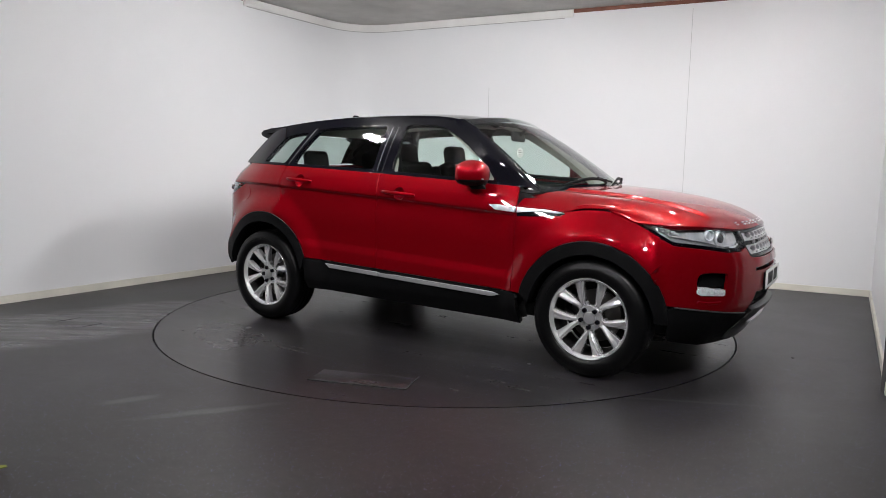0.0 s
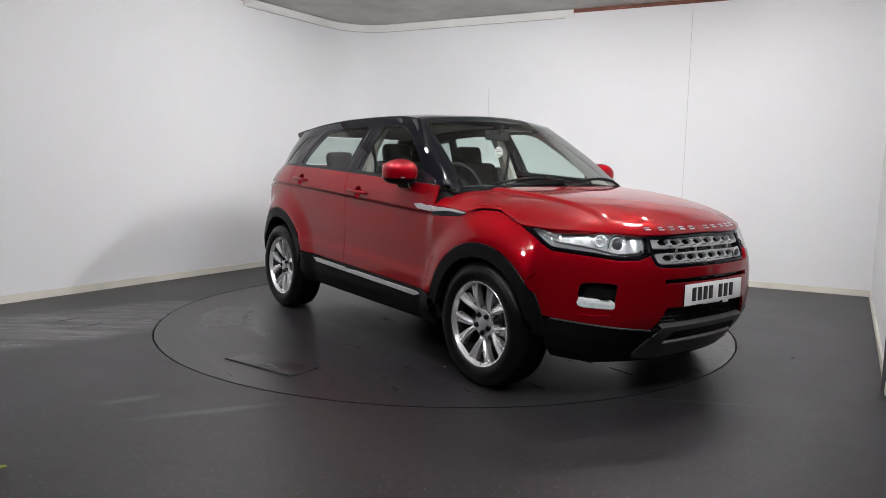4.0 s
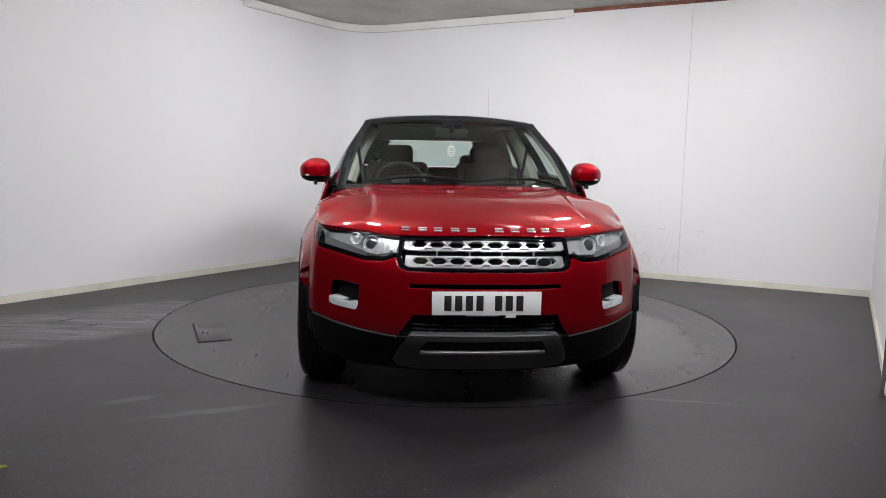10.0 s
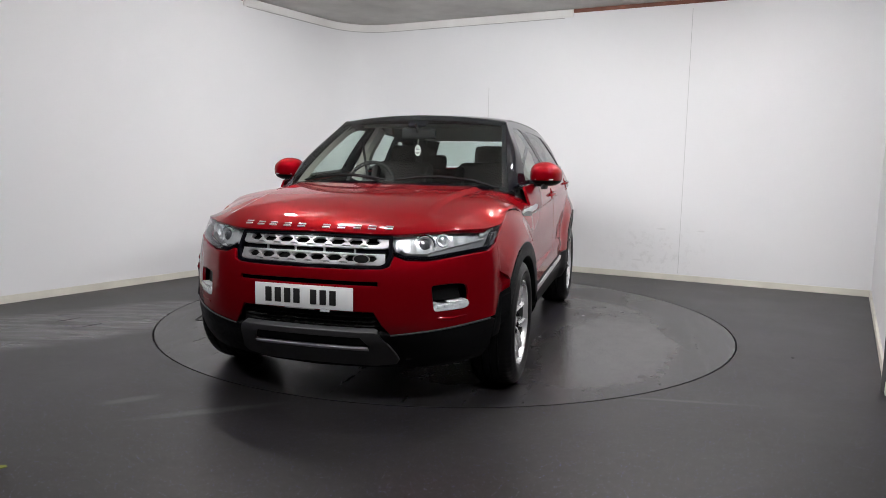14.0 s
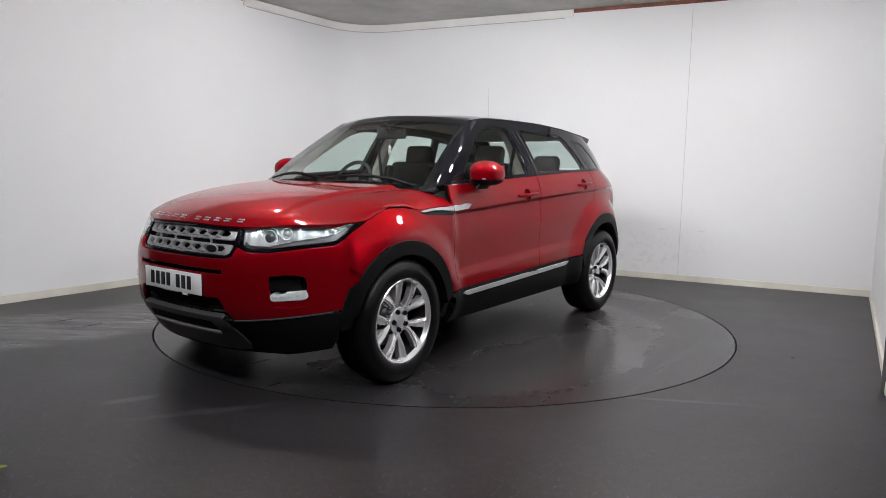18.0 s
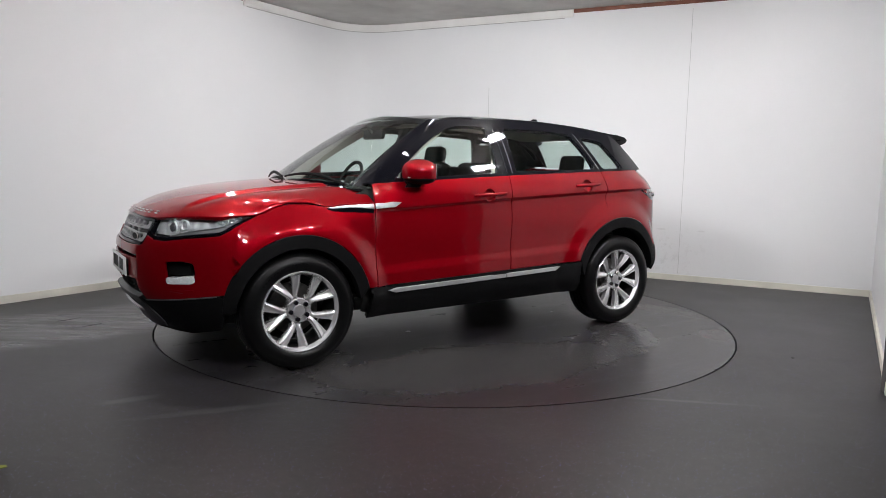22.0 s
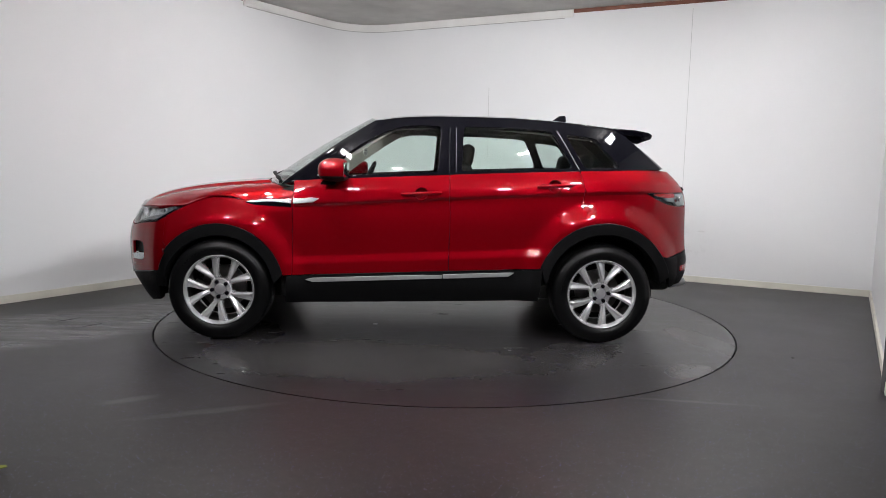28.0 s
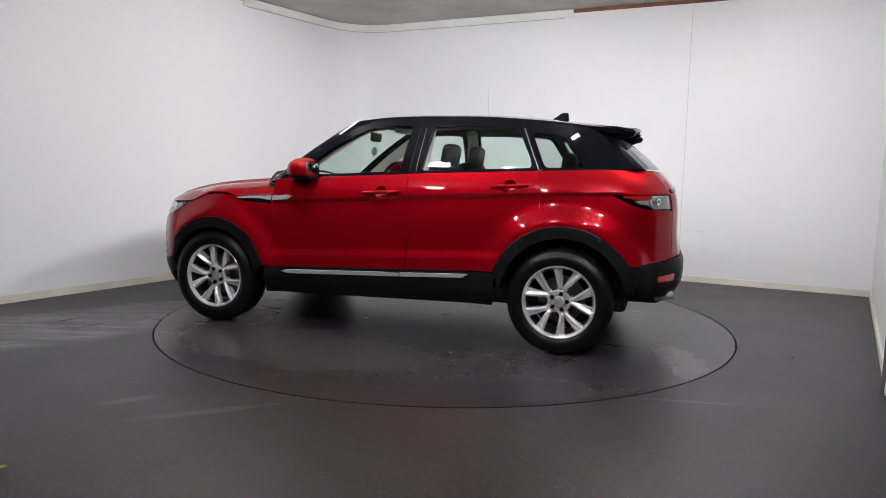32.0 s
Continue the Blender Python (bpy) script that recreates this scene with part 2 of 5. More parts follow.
def prism(outline, depth, axis="y", bevel=0.0):
    """A flat outline of (a, b) made solid: along y (a = x, b = z), x (a = y, b = z) or z (a = x, b = y)."""
    bm = bmesh.new()
    put = {"y": lambda a, b, d: (a, d, b), "x": lambda a, b, d: (d, a, b), "z": lambda a, b, d: (a, b, d)}[axis]
    lo = [bm.verts.new(put(a, b, -depth / 2)) for a, b in outline]
    hi = [bm.verts.new(put(a, b, depth / 2)) for a, b in outline]
    bm.faces.new(lo[::-1])
    bm.faces.new(hi)
    for i in range(len(lo)):
        j = (i + 1) % len(lo)
        bm.faces.new((lo[i], lo[j], hi[j], hi[i]))
    if bevel:
        bmesh.ops.bevel(bm, geom=bm.edges[:], offset=bevel, segments=2, affect="EDGES", profile=0.5)
    return bm


def spline(xs, ys):
    """A smooth curve through the knots (monotone cubic); takes numbers or arrays."""
    xs, ys = np.array(xs, float), np.array(ys, float)
    h, d = np.diff(xs), np.diff(ys) / np.diff(xs)
    m = np.zeros(len(xs))
    m[0], m[-1] = d[0], d[-1]
    for i in range(1, len(xs) - 1):
        if d[i - 1] * d[i] > 0:
            a, b = 2 * h[i] + h[i - 1], h[i] + 2 * h[i - 1]
            m[i] = (a + b) / (a / d[i - 1] + b / d[i])

    def f(x):
        x = min(max(float(x), xs[0]), xs[-1])
        i = min(int(np.searchsorted(xs, x, side="right")) - 1, len(xs) - 2)
        t = (x - xs[i]) / h[i]
        return float((2 * t**3 - 3 * t**2 + 1) * ys[i] + (t**3 - 2 * t**2 + t) * h[i] * m[i] + (-2 * t**3 + 3 * t**2) * ys[i + 1] + (t**3 - t**2) * h[i] * m[i + 1])

    return f


def smooth(a, b, x):
    t = min(max((x - a) / (b - a), 0.0), 1.0)
    return t * t * (3 - 2 * t)


def inside(polys, x, y):
    hit = np.zeros(len(x), bool)
    for poly in polys:
        p = np.array(poly)
        for (x0, y0), (x1, y1) in zip(p, np.roll(p, -1, 0)):
            if y0 == y1:
                continue
            hit ^= ((y0 > y) != (y1 > y)) & (x < (x1 - x0) * (y - y0) / (y1 - y0) + x0)
    return hit


def densify(poly, step):
    out = []
    for (x0, y0), (x1, y1) in zip(poly, poly[1:] + poly[:1]):
        n = max(1, int(round(math.hypot(x1 - x0, y1 - y0) / step)))
        out += [(x0 + (x1 - x0) * i / n, y0 + (y1 - y0) * i / n) for i in range(n)]
    return out


CENTRE = Vector((0, 0, 0.75))


def fillet(poly, r, n=4):
    """An outline with its corners rounded."""
    out = []
    for i, b in enumerate(poly):
        b, a, c = Vector(b), Vector(poly[i - 1]), Vector(poly[(i + 1) % len(poly)])
        k = min(r, 0.45 * (a - b).length, 0.45 * (c - b).length)
        p, q = b + (a - b).normalized() * k, b + (c - b).normalized() * k
        for j in range(n + 1):
            t = j / n
            out.append(tuple(p * (1 - t) ** 2 + b * (2 * t * (1 - t)) + q * t * t))
    return out


def panel(name, outline, surf, material, parent=None, step=0.03, holes=(), skirt=0.012, lip=0.003, lift=0.0, side=1, label="", grid=None, toward=None):
    """A sheet that follows surf(a, b) within an outline in (a, b), with analytic normals and rolled edges."""
    from mathutils.geometry import delaunay_2d_cdt
    polys = [densify(list(q), step) for q in (outline, *holes)]
    pts, edges = [], []
    for q in polys:
        k = len(pts)
        pts += q
        edges += [(k + i, k + (i + 1) % len(q)) for i in range(len(q))]
    a = np.array(polys[0])
    ga, gb = grid or (step, step)
    u, v = np.meshgrid(np.arange(a[:, 0].min() + ga / 2, a[:, 0].max(), ga), np.arange(a[:, 1].min() + gb / 2, a[:, 1].max(), gb))
    u, v = u.ravel(), v.ravel()
    keep = inside(polys, u, v)
    ring = np.array(pts)
    u, v = u[keep], v[keep]
    if len(u):
        near = np.min((u[:, None] - ring[None, :, 0]) ** 2 + (v[:, None] - ring[None, :, 1]) ** 2, axis=1)
        far = near > (0.45 * min(ga, gb)) ** 2
        u, v = u[far], v[far]
    pts += list(zip(u, v))
    flat, _, tris, _, _, _ = delaunay_2d_cdt([Vector(q) for q in pts], edges, [], 0, 1e-7)
    f = np.array([(q.x, q.y) for q in flat])
    tri = np.array(tris)
    mid = f[tri].mean(axis=1)
    tri = tri[inside(polys, mid[:, 0], mid[:, 1])]
    e = 0.002
    P, N = [], []
    for x, y in f:
        p = Vector(surf(x, y))
        n = (Vector(surf(x + e, y)) - Vector(surf(x - e, y))).cross(Vector(surf(x, y + e)) - Vector(surf(x, y - e)))
        n.normalize()
        if n.dot(toward or (p - Vector((p.x * 0.75, 0, CENTRE.z)))) < 0:
            n = -n
        P.append(p + n * lift)
        N.append(n)
    faces = []
    for i, j, k in tri:
        n = (P[j] - P[i]).cross(P[k] - P[i])
        faces.append((i, j, k) if n.dot(N[i]) > 0 else (i, k, j))
    if skirt:
        count = {}
        for q in faces:
            for i, j in zip(q, q[1:] + q[:1]):
                count[(min(i, j), max(i, j))] = (i, j, q) if (min(i, j), max(i, j)) not in count else None
        rim, outs = [c for c in count.values() if c], {}
        for i, j, q in rim:
            o = (P[j] - P[i]).cross(N[i]).normalized()
            for k in (i, j):
                outs[k] = outs.get(k, Vector()) + o
        low, deep = {}, {}
        for k, o in outs.items():
            o.normalize()
            low[k] = len(P)
            P.append(P[k] + o * lip - N[k] * lip)
            N.append((o + N[k] * 0.1).normalized())
        for k, o in outs.items():
            deep[k] = len(P)
            P.append(P[k] + o * lip - N[k] * (skirt + lip))
            N.append(o)
        for i, j, q in rim:
            faces += [(j, i, low[i], low[j]), (low[j], low[i], deep[i], deep[j])]
    if side < 0:
        P = [Vector((p.x, -p.y, p.z)) for p in P]
        N = [Vector((n.x, -n.y, n.z)) for n in N]
        faces = [tuple(reversed(q)) for q in faces]
    data = bpy.data.meshes.new(name)
    data.from_pydata([tuple(p) for p in P], [], [tuple(int(i) for i in q) for q in faces])
    data.polygons.foreach_set("use_smooth", [True] * len(data.polygons))
    data.normals_split_custom_set_from_vertices([tuple(n) for n in N])
    return mesh_object(name, data, material, parent, label)


def patch(name, surf, nv, nw, material, parent=None, v=(-1, 1), w=(0, 1), thick=0.0, label="", side=1):
    """A sheet from surf(v, w) on a plain grid of steps; thick closes it behind."""
    bm = bmesh.new()
    grid = [[bm.verts.new(surf(v[0] + (v[1] - v[0]) * i / nv, w[0] + (w[1] - w[0]) * j / nw)) for j in range(nw + 1)] for i in range(nv + 1)]
    for i in range(nv):
        for j in range(nw):
            bm.faces.new((grid[i][j], grid[i + 1][j], grid[i + 1][j + 1], grid[i][j + 1]))
    bm.normal_update()
    if thick:
        bmesh.ops.solidify(bm, geom=bm.faces[:], thickness=thick)
    if side < 0:
        bmesh.ops.scale(bm, vec=(1, -1, 1), verts=bm.verts)
    return part(name, bm, material, parent, label)


def thing(name, label, category, at=(0, 0, 0), group="", kind=""):
    ob = new(name)
    ob.location = at
    ob.empty_display_size = 0.1
    return tagged(ob, label, category, group, kind)

# ------------------------------------------------------------------ the room
HIGH = 3.06
LEFT_DIR = Vector((math.cos(radians(57.45)), math.sin(radians(57.45)), 0))
BACK_DIR = Vector((math.cos(radians(-26.28)), math.sin(radians(-26.28)), 0))
RIGHT_DIR = Vector((math.cos(radians(-119.6)), math.sin(radians(-119.6)), 0))
CORNER = Vector((-1.265, 3.997, 0))
CORNER_R = Vector((4.283, 1.272, 0))
BEND = 0.62


def rounded_corner():
    """The left wall, the rounded corner and the back wall as one line on the floor, from near the camera to the far corner."""
    a, b = CORNER - LEFT_DIR * BEND, CORNER + BACK_DIR * BEND
    line = [CORNER - LEFT_DIR * 5.9, a]
    for i in range(1, 12):
        t = i / 12
        line.append(a * (1 - t) ** 2 + CORNER * (2 * t * (1 - t)) + b * t**2)
    return line + [b, CORNER_R + BACK_DIR * 0.0]


def wall_strip(name, line, z0, z1, thick, material, inset=0.0, kind="structure", label="", parent=None):
    """A wall of a thickness along a line on the floor; the room lies to the right of its direction."""
    bm = bmesh.new()
    rows = []
    for i, p in enumerate(line):
        d = (line[min(i + 1, len(line) - 1)] - line[max(i - 1, 0)]).normalized()
        n = Vector((-d.y, d.x, 0))
        a, b = p - n * inset, p + n * (thick - inset)
        rows.append([bm.verts.new((q.x, q.y, z)) for q, z in ((a, z0), (a, z1), (b, z1), (b, z0))])
    for p, q in zip(rows, rows[1:]):
        for k in range(4):
            bm.faces.new((p[k], q[k], q[(k + 1) % 4], p[(k + 1) % 4]))
    bm.faces.new(rows[0])
    bm.faces.new(rows[-1][::-1])
    return tagged(part(name, bm, material, parent, label), kind=kind)


def cut(line, lo, hi):
    """The stretch of a line between two distances along it."""
    out, s = [], 0.0
    for a, b in zip(line, line[1:]):
        n = (b - a).length
        if s + n > lo and s < hi:
            t0, t1 = max(0, (lo - s) / n), min(1, (hi - s) / n)
            if not out:
                out.append(a.lerp(b, t0))
            out.append(a.lerp(b, t1))
        s += n
    return out


def along(line, p):
    """The distance along a line of the point of it that is nearest to p."""
    best, s = (1e9, 0), 0.0
    for a, b in zip(line, line[1:]):
        d = b - a
        t = min(max((p - a).dot(d) / d.dot(d), 0), 1)
        best = min(best, ((a + d * t - p).length, s + t * d.length))
        s += d.length
    return best[1]


def build_room():
    line = rounded_corner()
    bm = bmesh.new()
    ring = [bm.verts.new((2.2395 * math.cos(a), 2.2395 * math.sin(a), 0)) for a in (2 * math.pi * i / 96 for i in range(96))]
    far = [bm.verts.new((11 * math.cos(a), 11 * math.sin(a), 0)) for a in (2 * math.pi * i / 96 for i in range(96))]
    for i in range(96):
        j = (i + 1) % 96
        bm.faces.new((ring[i], far[i], far[j], ring[j]))
    low = [bm.verts.new((v.co.x, v.co.y, -0.12)) for v in ring]
    for i in range(96):
        j = (i + 1) % 96
        bm.faces.new((ring[j], low[j], low[i], ring[i]))
    floor = part("floor", bm, FLOOR, None, "dark grey speckled safety vinyl floor", smooth=False)
    tagged(floor, kind="structure")
    pit = part("pit_floor", box(5.2, 5.2, 0.05, (0, 0, -0.16)), GROOVE)
    tagged(pit, "black base under the turntable", kind="structure")
    total = sum((b - a).length for a, b in zip(line, line[1:]))
    s_trim0, s_trim1 = along(line, Vector((-2.31, 2.357, 0))), along(line, Vector((1.42, 2.672, 0)))
    s_end = along(line, Vector((2.97, 1.906, 0)))
    wall_strip("wall_left_and_back", line, 0.0, 3.012, 0.12, WALL, label="smooth white painted wall with a rounded corner")
    wall_strip("wall_head", line, 3.012, HIGH, 0.10, BROWN, inset=-0.02, label="bare reddish-brown strip over the wall panels")
    wall_strip("trim_strip", cut(line, s_trim0, s_trim1), 2.965, HIGH - 0.006, 0.02, TRIMWHITE, inset=0.012, label="thin white bent strip along the top of the wall")
    # shadow line below the bent strip, put in as a thin grey strip
    wall_strip("trim_shadow", cut(line, s_trim0 + 0.05, s_trim1 - 0.1), 2.957, 2.965, 0.006, SHADOW_GREY, inset=0.003, label="fine grey strip standing in for the shadow line under the bent strip")
    wall_strip("trim", cut(line, s_end, total), 2.97, HIGH, 0.02, WALL, inset=0.004, label="white wall head strip")
    wall_strip("baseboard", cut(line, 0.3, total - 0.012), 0.0, 0.066, 0.018, CREAM, inset=0.016, label="cream skirting board, slightly stained")
    # joints between the wall boards
    for x, y, z0, z1 in ((0.49, 3.131, 0.08, 2.2), (2.60, 2.089, 0.08, 2.96)):
        p = Vector((x, y, 0))
        s = along(line, p)
        wall_strip("wall_seam", cut(line, s, s + 0.006), z0, z1, 0.004, SEAM, inset=0.0025, label="fine vertical joint between white wall boards")
    right = [CORNER_R, CORNER_R + RIGHT_DIR * 3.65]
    wall_strip("wall_right", right, 0.0, HIGH, 0.12, WALL, label="white painted side wall")
    wall_strip("baseboard", cut(right, 0.02, 3.65), 0.0, 0.066, 0.018, CREAM, inset=0.016, label="cream skirting board, slightly stained")
    # unseen plain walls added to close the room, dark to limit paint reflections
    e = right[1]
    rest = [e, Vector((5.2, -2.6, 0)), Vector((5.2, -8.2, 0)), Vector((-7.5, -8.2, 0)), Vector((-7.5, -1.2, 0)), line[0]]
    wall_strip("wall_near", rest, 0.0, HIGH, 0.12, NEARWALL, label="added plain wall, unseen behind the camera, dark to limit reflections")
    c = part("ceiling", box(16, 18, 0.1, (0, -1.5, HIGH + 0.05)), CEIL, None, "grey plain ceiling board", smooth=False)
    tagged(c, kind="structure")


def flood_light(x, y, tilt, w, d, outward=False):
    """A flat floodlight on a short stem under the ceiling, tilted towards the turntable (or away from it)."""
    lamp = thing("ceiling_light", "flat rectangular white floodlight under the ceiling, switched on; some are added fill", "ceiling light", (x, y, HIGH), "ceiling lights")
    lamp.rotation_euler = (0, 0, math.atan2(-y, -x) + (math.pi if outward else 0.0))
    head = Matrix.Translation((0, 0, -0.08)) @ Matrix.Rotation(radians(-tilt), 4, "Y")
    part("stem", tube([(0, 0, 0), (0, 0, -0.05), tuple(head @ Vector((0, 0, 0.012)))], 0.012, 8), TRIMWHITE, lamp)
    part("frame", moved(join(box(0.02, w + 0.04, 0.04, (d / 2 + 0.01, 0, -0.01), 0.003), box(0.02, w + 0.04, 0.04, (-d / 2 - 0.01, 0, -0.01), 0.003), box(d, 0.02, 0.04, (0, w / 2 + 0.01, -0.01), 0.003), box(d, 0.02, 0.04, (0, -w / 2 - 0.01, -0.01), 0.003), box(d, w, 0.02, (0, 0, 0.005))), head), TRIMWHITE, lamp)
    part("diffuser", moved(box(d - 0.004, w - 0.004, 0.012, (0, 0, -0.014), 0.003), head), PANEL, lamp, smooth=False)
    return lamp


def build_lights():
    # two strong ones that throw the car's double shadow on the left wall, then the rest of the ring
    for x, y, w, d in ((2.05, -0.95, 0.23, 0.145), (1.50, -0.35, 0.21, 0.135), (0.80, -1.50, 0.13, 0.075), (-1.12, -1.60, 0.23, 0.13), (-1.82, -0.35, 0.22, 0.13), (-0.45, -1.95, 0.10, 0.065)):
        flood_light(x, y, 48, w, d)
    # small unseen fill lamps, added to brighten the far walls
    for x, y, w, d in ((2.3, 0.1, 0.15, 0.10), (1.15, 1.5, 0.045, 0.03), (-0.9, 1.7, 0.06, 0.04), (-1.7, 0.9, 0.06, 0.04)):
        flood_light(x, y, 35, w, d, True)
    # unseen fill lamps added beside the camera
    for x, y, w, d in ((-2.4, -3.5, 0.21, 0.135), (-0.9, -4.3, 0.17, 0.11), (0.9, -4.3, 0.17, 0.11), (1.70, -4.0, 0.18, 0.12), (1.75, -3.3, 0.18, 0.12)):
        flood_light(x, y, 48, w, d)


def build_turntable():
    table = thing("turntable", "round dark vinyl turntable floor with dried water marks", "turntable")
    bm = bmesh.new()
    n = 96
    top = [bm.verts.new((2.2275 * math.cos(2 * math.pi * i / n), 2.2275 * math.sin(2 * math.pi * i / n), 0.0)) for i in range(n)]
    low = [bm.verts.new((v.co.x, v.co.y, -0.1)) for v in top]
    bm.faces.new(top)
    bm.faces.new(low[::-1])
    for i in range(n):
        j = (i + 1) % n
        bm.faces.new((top[i], top[j], low[j], low[i]))
    part("deck", bm, TABLE, table, smooth=False)
    return table


def small_floor_things():
    bm = bmesh.new()
    pts = [(-0.16, -0.05, 0.004), (-0.05, -0.035, 0.012), (0.035, 0.0, 0.03), (0.01, 0.03, 0.022), (-0.08, 0.045, 0.006), (-0.16, 0.03, 0.004)]
    up = [bm.verts.new(p) for p in pts]
    dn = [bm.verts.new((p[0], p[1], p[2] - 0.004)) for p in pts]
    bm.faces.new(up)
    bm.faces.new(dn[::-1])
    for i in range(6):
        j = (i + 1) % 6
        bm.faces.new((up[i], dn[i], dn[j], up[j]))
    bmesh.ops.bevel(bm, geom=bm.edges[:], offset=0.001, segments=1, affect="EDGES")
    scrap = part("cloth_scrap", bm, LEAF)
    scrap.location = (-1.735, -3.087, 0)
    tagged(scrap, "yellow-green scrap lying on the dark floor", "scrap")
    cover = thing("floor_hatch", "square hatch cover outlined by grooves in the dark floor", "floor hatch", (-2.78, -0.51, 0))
    cover.rotation_euler = (0, 0, radians(52))
    part("groove", box(0.18, 0.008, 0.004, (0, 0.14, 0.0)), GROOVE, cover)
    part("groove", box(0.14, 0.008, 0.004, (0.03, -0.17, 0.0)), GROOVE, cover)
    dot = part("floor_plug", revolve([(0.0005, 0.0), (0.011, 0.0), (0.011, 0.003), (0.0005, 0.004)], 12), GROOVE)
    dot.matrix_basis = pose(2.326, -1.131, 0.0, 90)
    tagged(dot, "small black plug set in the floor", "floor plug")


build_room()
build_lights()
TURNTABLE = build_turntable()
small_floor_things()

# ------------------------------------------------------------------ the car's surfaces (x forward, y to its left)
PLAN = ((2.178, 0.0), (2.166, 0.26), (2.115, 0.45), (2.02, 0.622), (1.90, 0.757), (1.74, 0.876), (1.55, 0.903), (1.33, 0.912), (1.0, 0.915), (0.0, 0.917), (-1.0, 0.92), (-1.4, 0.912), (-1.7, 0.868), (-1.9, 0.775), (-2.02, 0.64), (-2.085, 0.42), (-2.105, 0.0))
_px = [PLAN[2], PLAN[1]] + list(PLAN)
_py = [-PLAN[2][1], -PLAN[1][1]] + [q[1] for q in PLAN]
_s = [0.0]
for _i in range(1, len(_px)):
    _s.append(_s[-1] + math.hypot(_px[_i][0] - _px[_i - 1][0], _py[_i] - _py[_i - 1]))
_s = [v - _s[2] for v in _s]
PX, PY = spline(_s, [q[0] for q in _px]), spline(_s, _py)
S_END = _s[-1]


def s_at_x(x):
    """How far round the outline from the nose the point with that x lies."""
    lo, hi = 0.0, S_END
    for _ in range(40):
        m = (lo + hi) / 2
        lo, hi = (m, hi) if PX(m) > x else (lo, m)
    return lo


def s_at_y(y):
    """The same on the nose, by the distance from the middle."""
    lo, hi = 0.0, s_at_x(1.2)
    for _ in range(40):
        m = (lo + hi) / 2
        lo, hi = (m, hi) if PY(m) < y else (lo, m)
    return lo


def r_at_y(y):
    """The same on the tail."""
    lo, hi = s_at_x(-1.3), S_END
    for _ in range(40):
        m = (lo + hi) / 2
        lo, hi = (m, hi) if PY(m) > y else (lo, m)
    return lo


ZK = (0.20, 0.30, 0.40, 0.48, 0.56, 0.64, 0.72, 0.80, 0.88, 0.96, 1.04, 1.12, 1.22, 1.30)
PROFILES = (
    (0.0, spline(ZK, (-0.17, -0.10, -0.03, -0.005, 0, 0, -0.008, -0.035, -0.075, -0.16, -0.28, -0.4, -0.5, -0.6))),
    (s_at_y(0.40), spline(ZK, (-0.17, -0.10, -0.03, -0.005, 0, 0, -0.008, -0.035, -0.075, -0.15, -0.26, -0.4, -0.5, -0.6))),
    (s_at_y(0.80), spline(ZK, (-0.10, -0.035, -0.006, 0, 0, -0.002, -0.008, -0.022, -0.048, -0.09, -0.16, -0.25, -0.4, -0.5))),
    (s_at_x(1.10), spline(ZK, (-0.07, -0.03, 0, 0, 0, 0, 0, 0.0, -0.006, -0.028, -0.066, -0.100, -0.145, -0.19))),
    (s_at_x(0.45), spline(ZK, (-0.07, -0.03, 0, 0, 0, 0, 0, 0.001, 0.003, 0.001, -0.010, -0.036, -0.080, -0.12))),
    (s_at_x(-1.20), spline(ZK, (-0.07, -0.03, 0, 0, 0, 0, 0, 0.001, 0.003, 0.004, 0.001, -0.018, -0.064, -0.11))),
    (r_at_y(0.70), spline(ZK, (-0.20, -0.11, -0.03, 0, 0.004, -0.005, -0.012, -0.016, -0.018, -0.02, -0.032, -0.072, -0.17, -0.26))),
    (S_END, spline(ZK, (-0.22, -0.14, -0.05, 0.0, 0.004, -0.02, -0.055, -0.065, -0.07, -0.075, -0.085, -0.125, -0.20, -0.29))),
)
WF, WR = (1.33, 0.345), (-1.33, 0.348)
ARCH_F, ARCH_R = (1.327, 0.362, 0.448), (-1.338, 0.374, 0.478)
CREASE = spline((-2.0, -1.64, -0.27, 0.82, 1.2), (1.083, 1.076, 1.013, 0.948, 0.93))
LOWER = spline((-1.1, -0.9, 0.82, 1.0), (0.68, 0.668, 0.585, 0.575))
RED_LOW = spline((-1.2, 1.0), (0.543, 0.458))
BELT = spline((-1.95, -1.714, -1.161, -0.263, 0.663, 0.9), (1.222, 1.222, 1.207, 1.168, 1.118, 1.103))


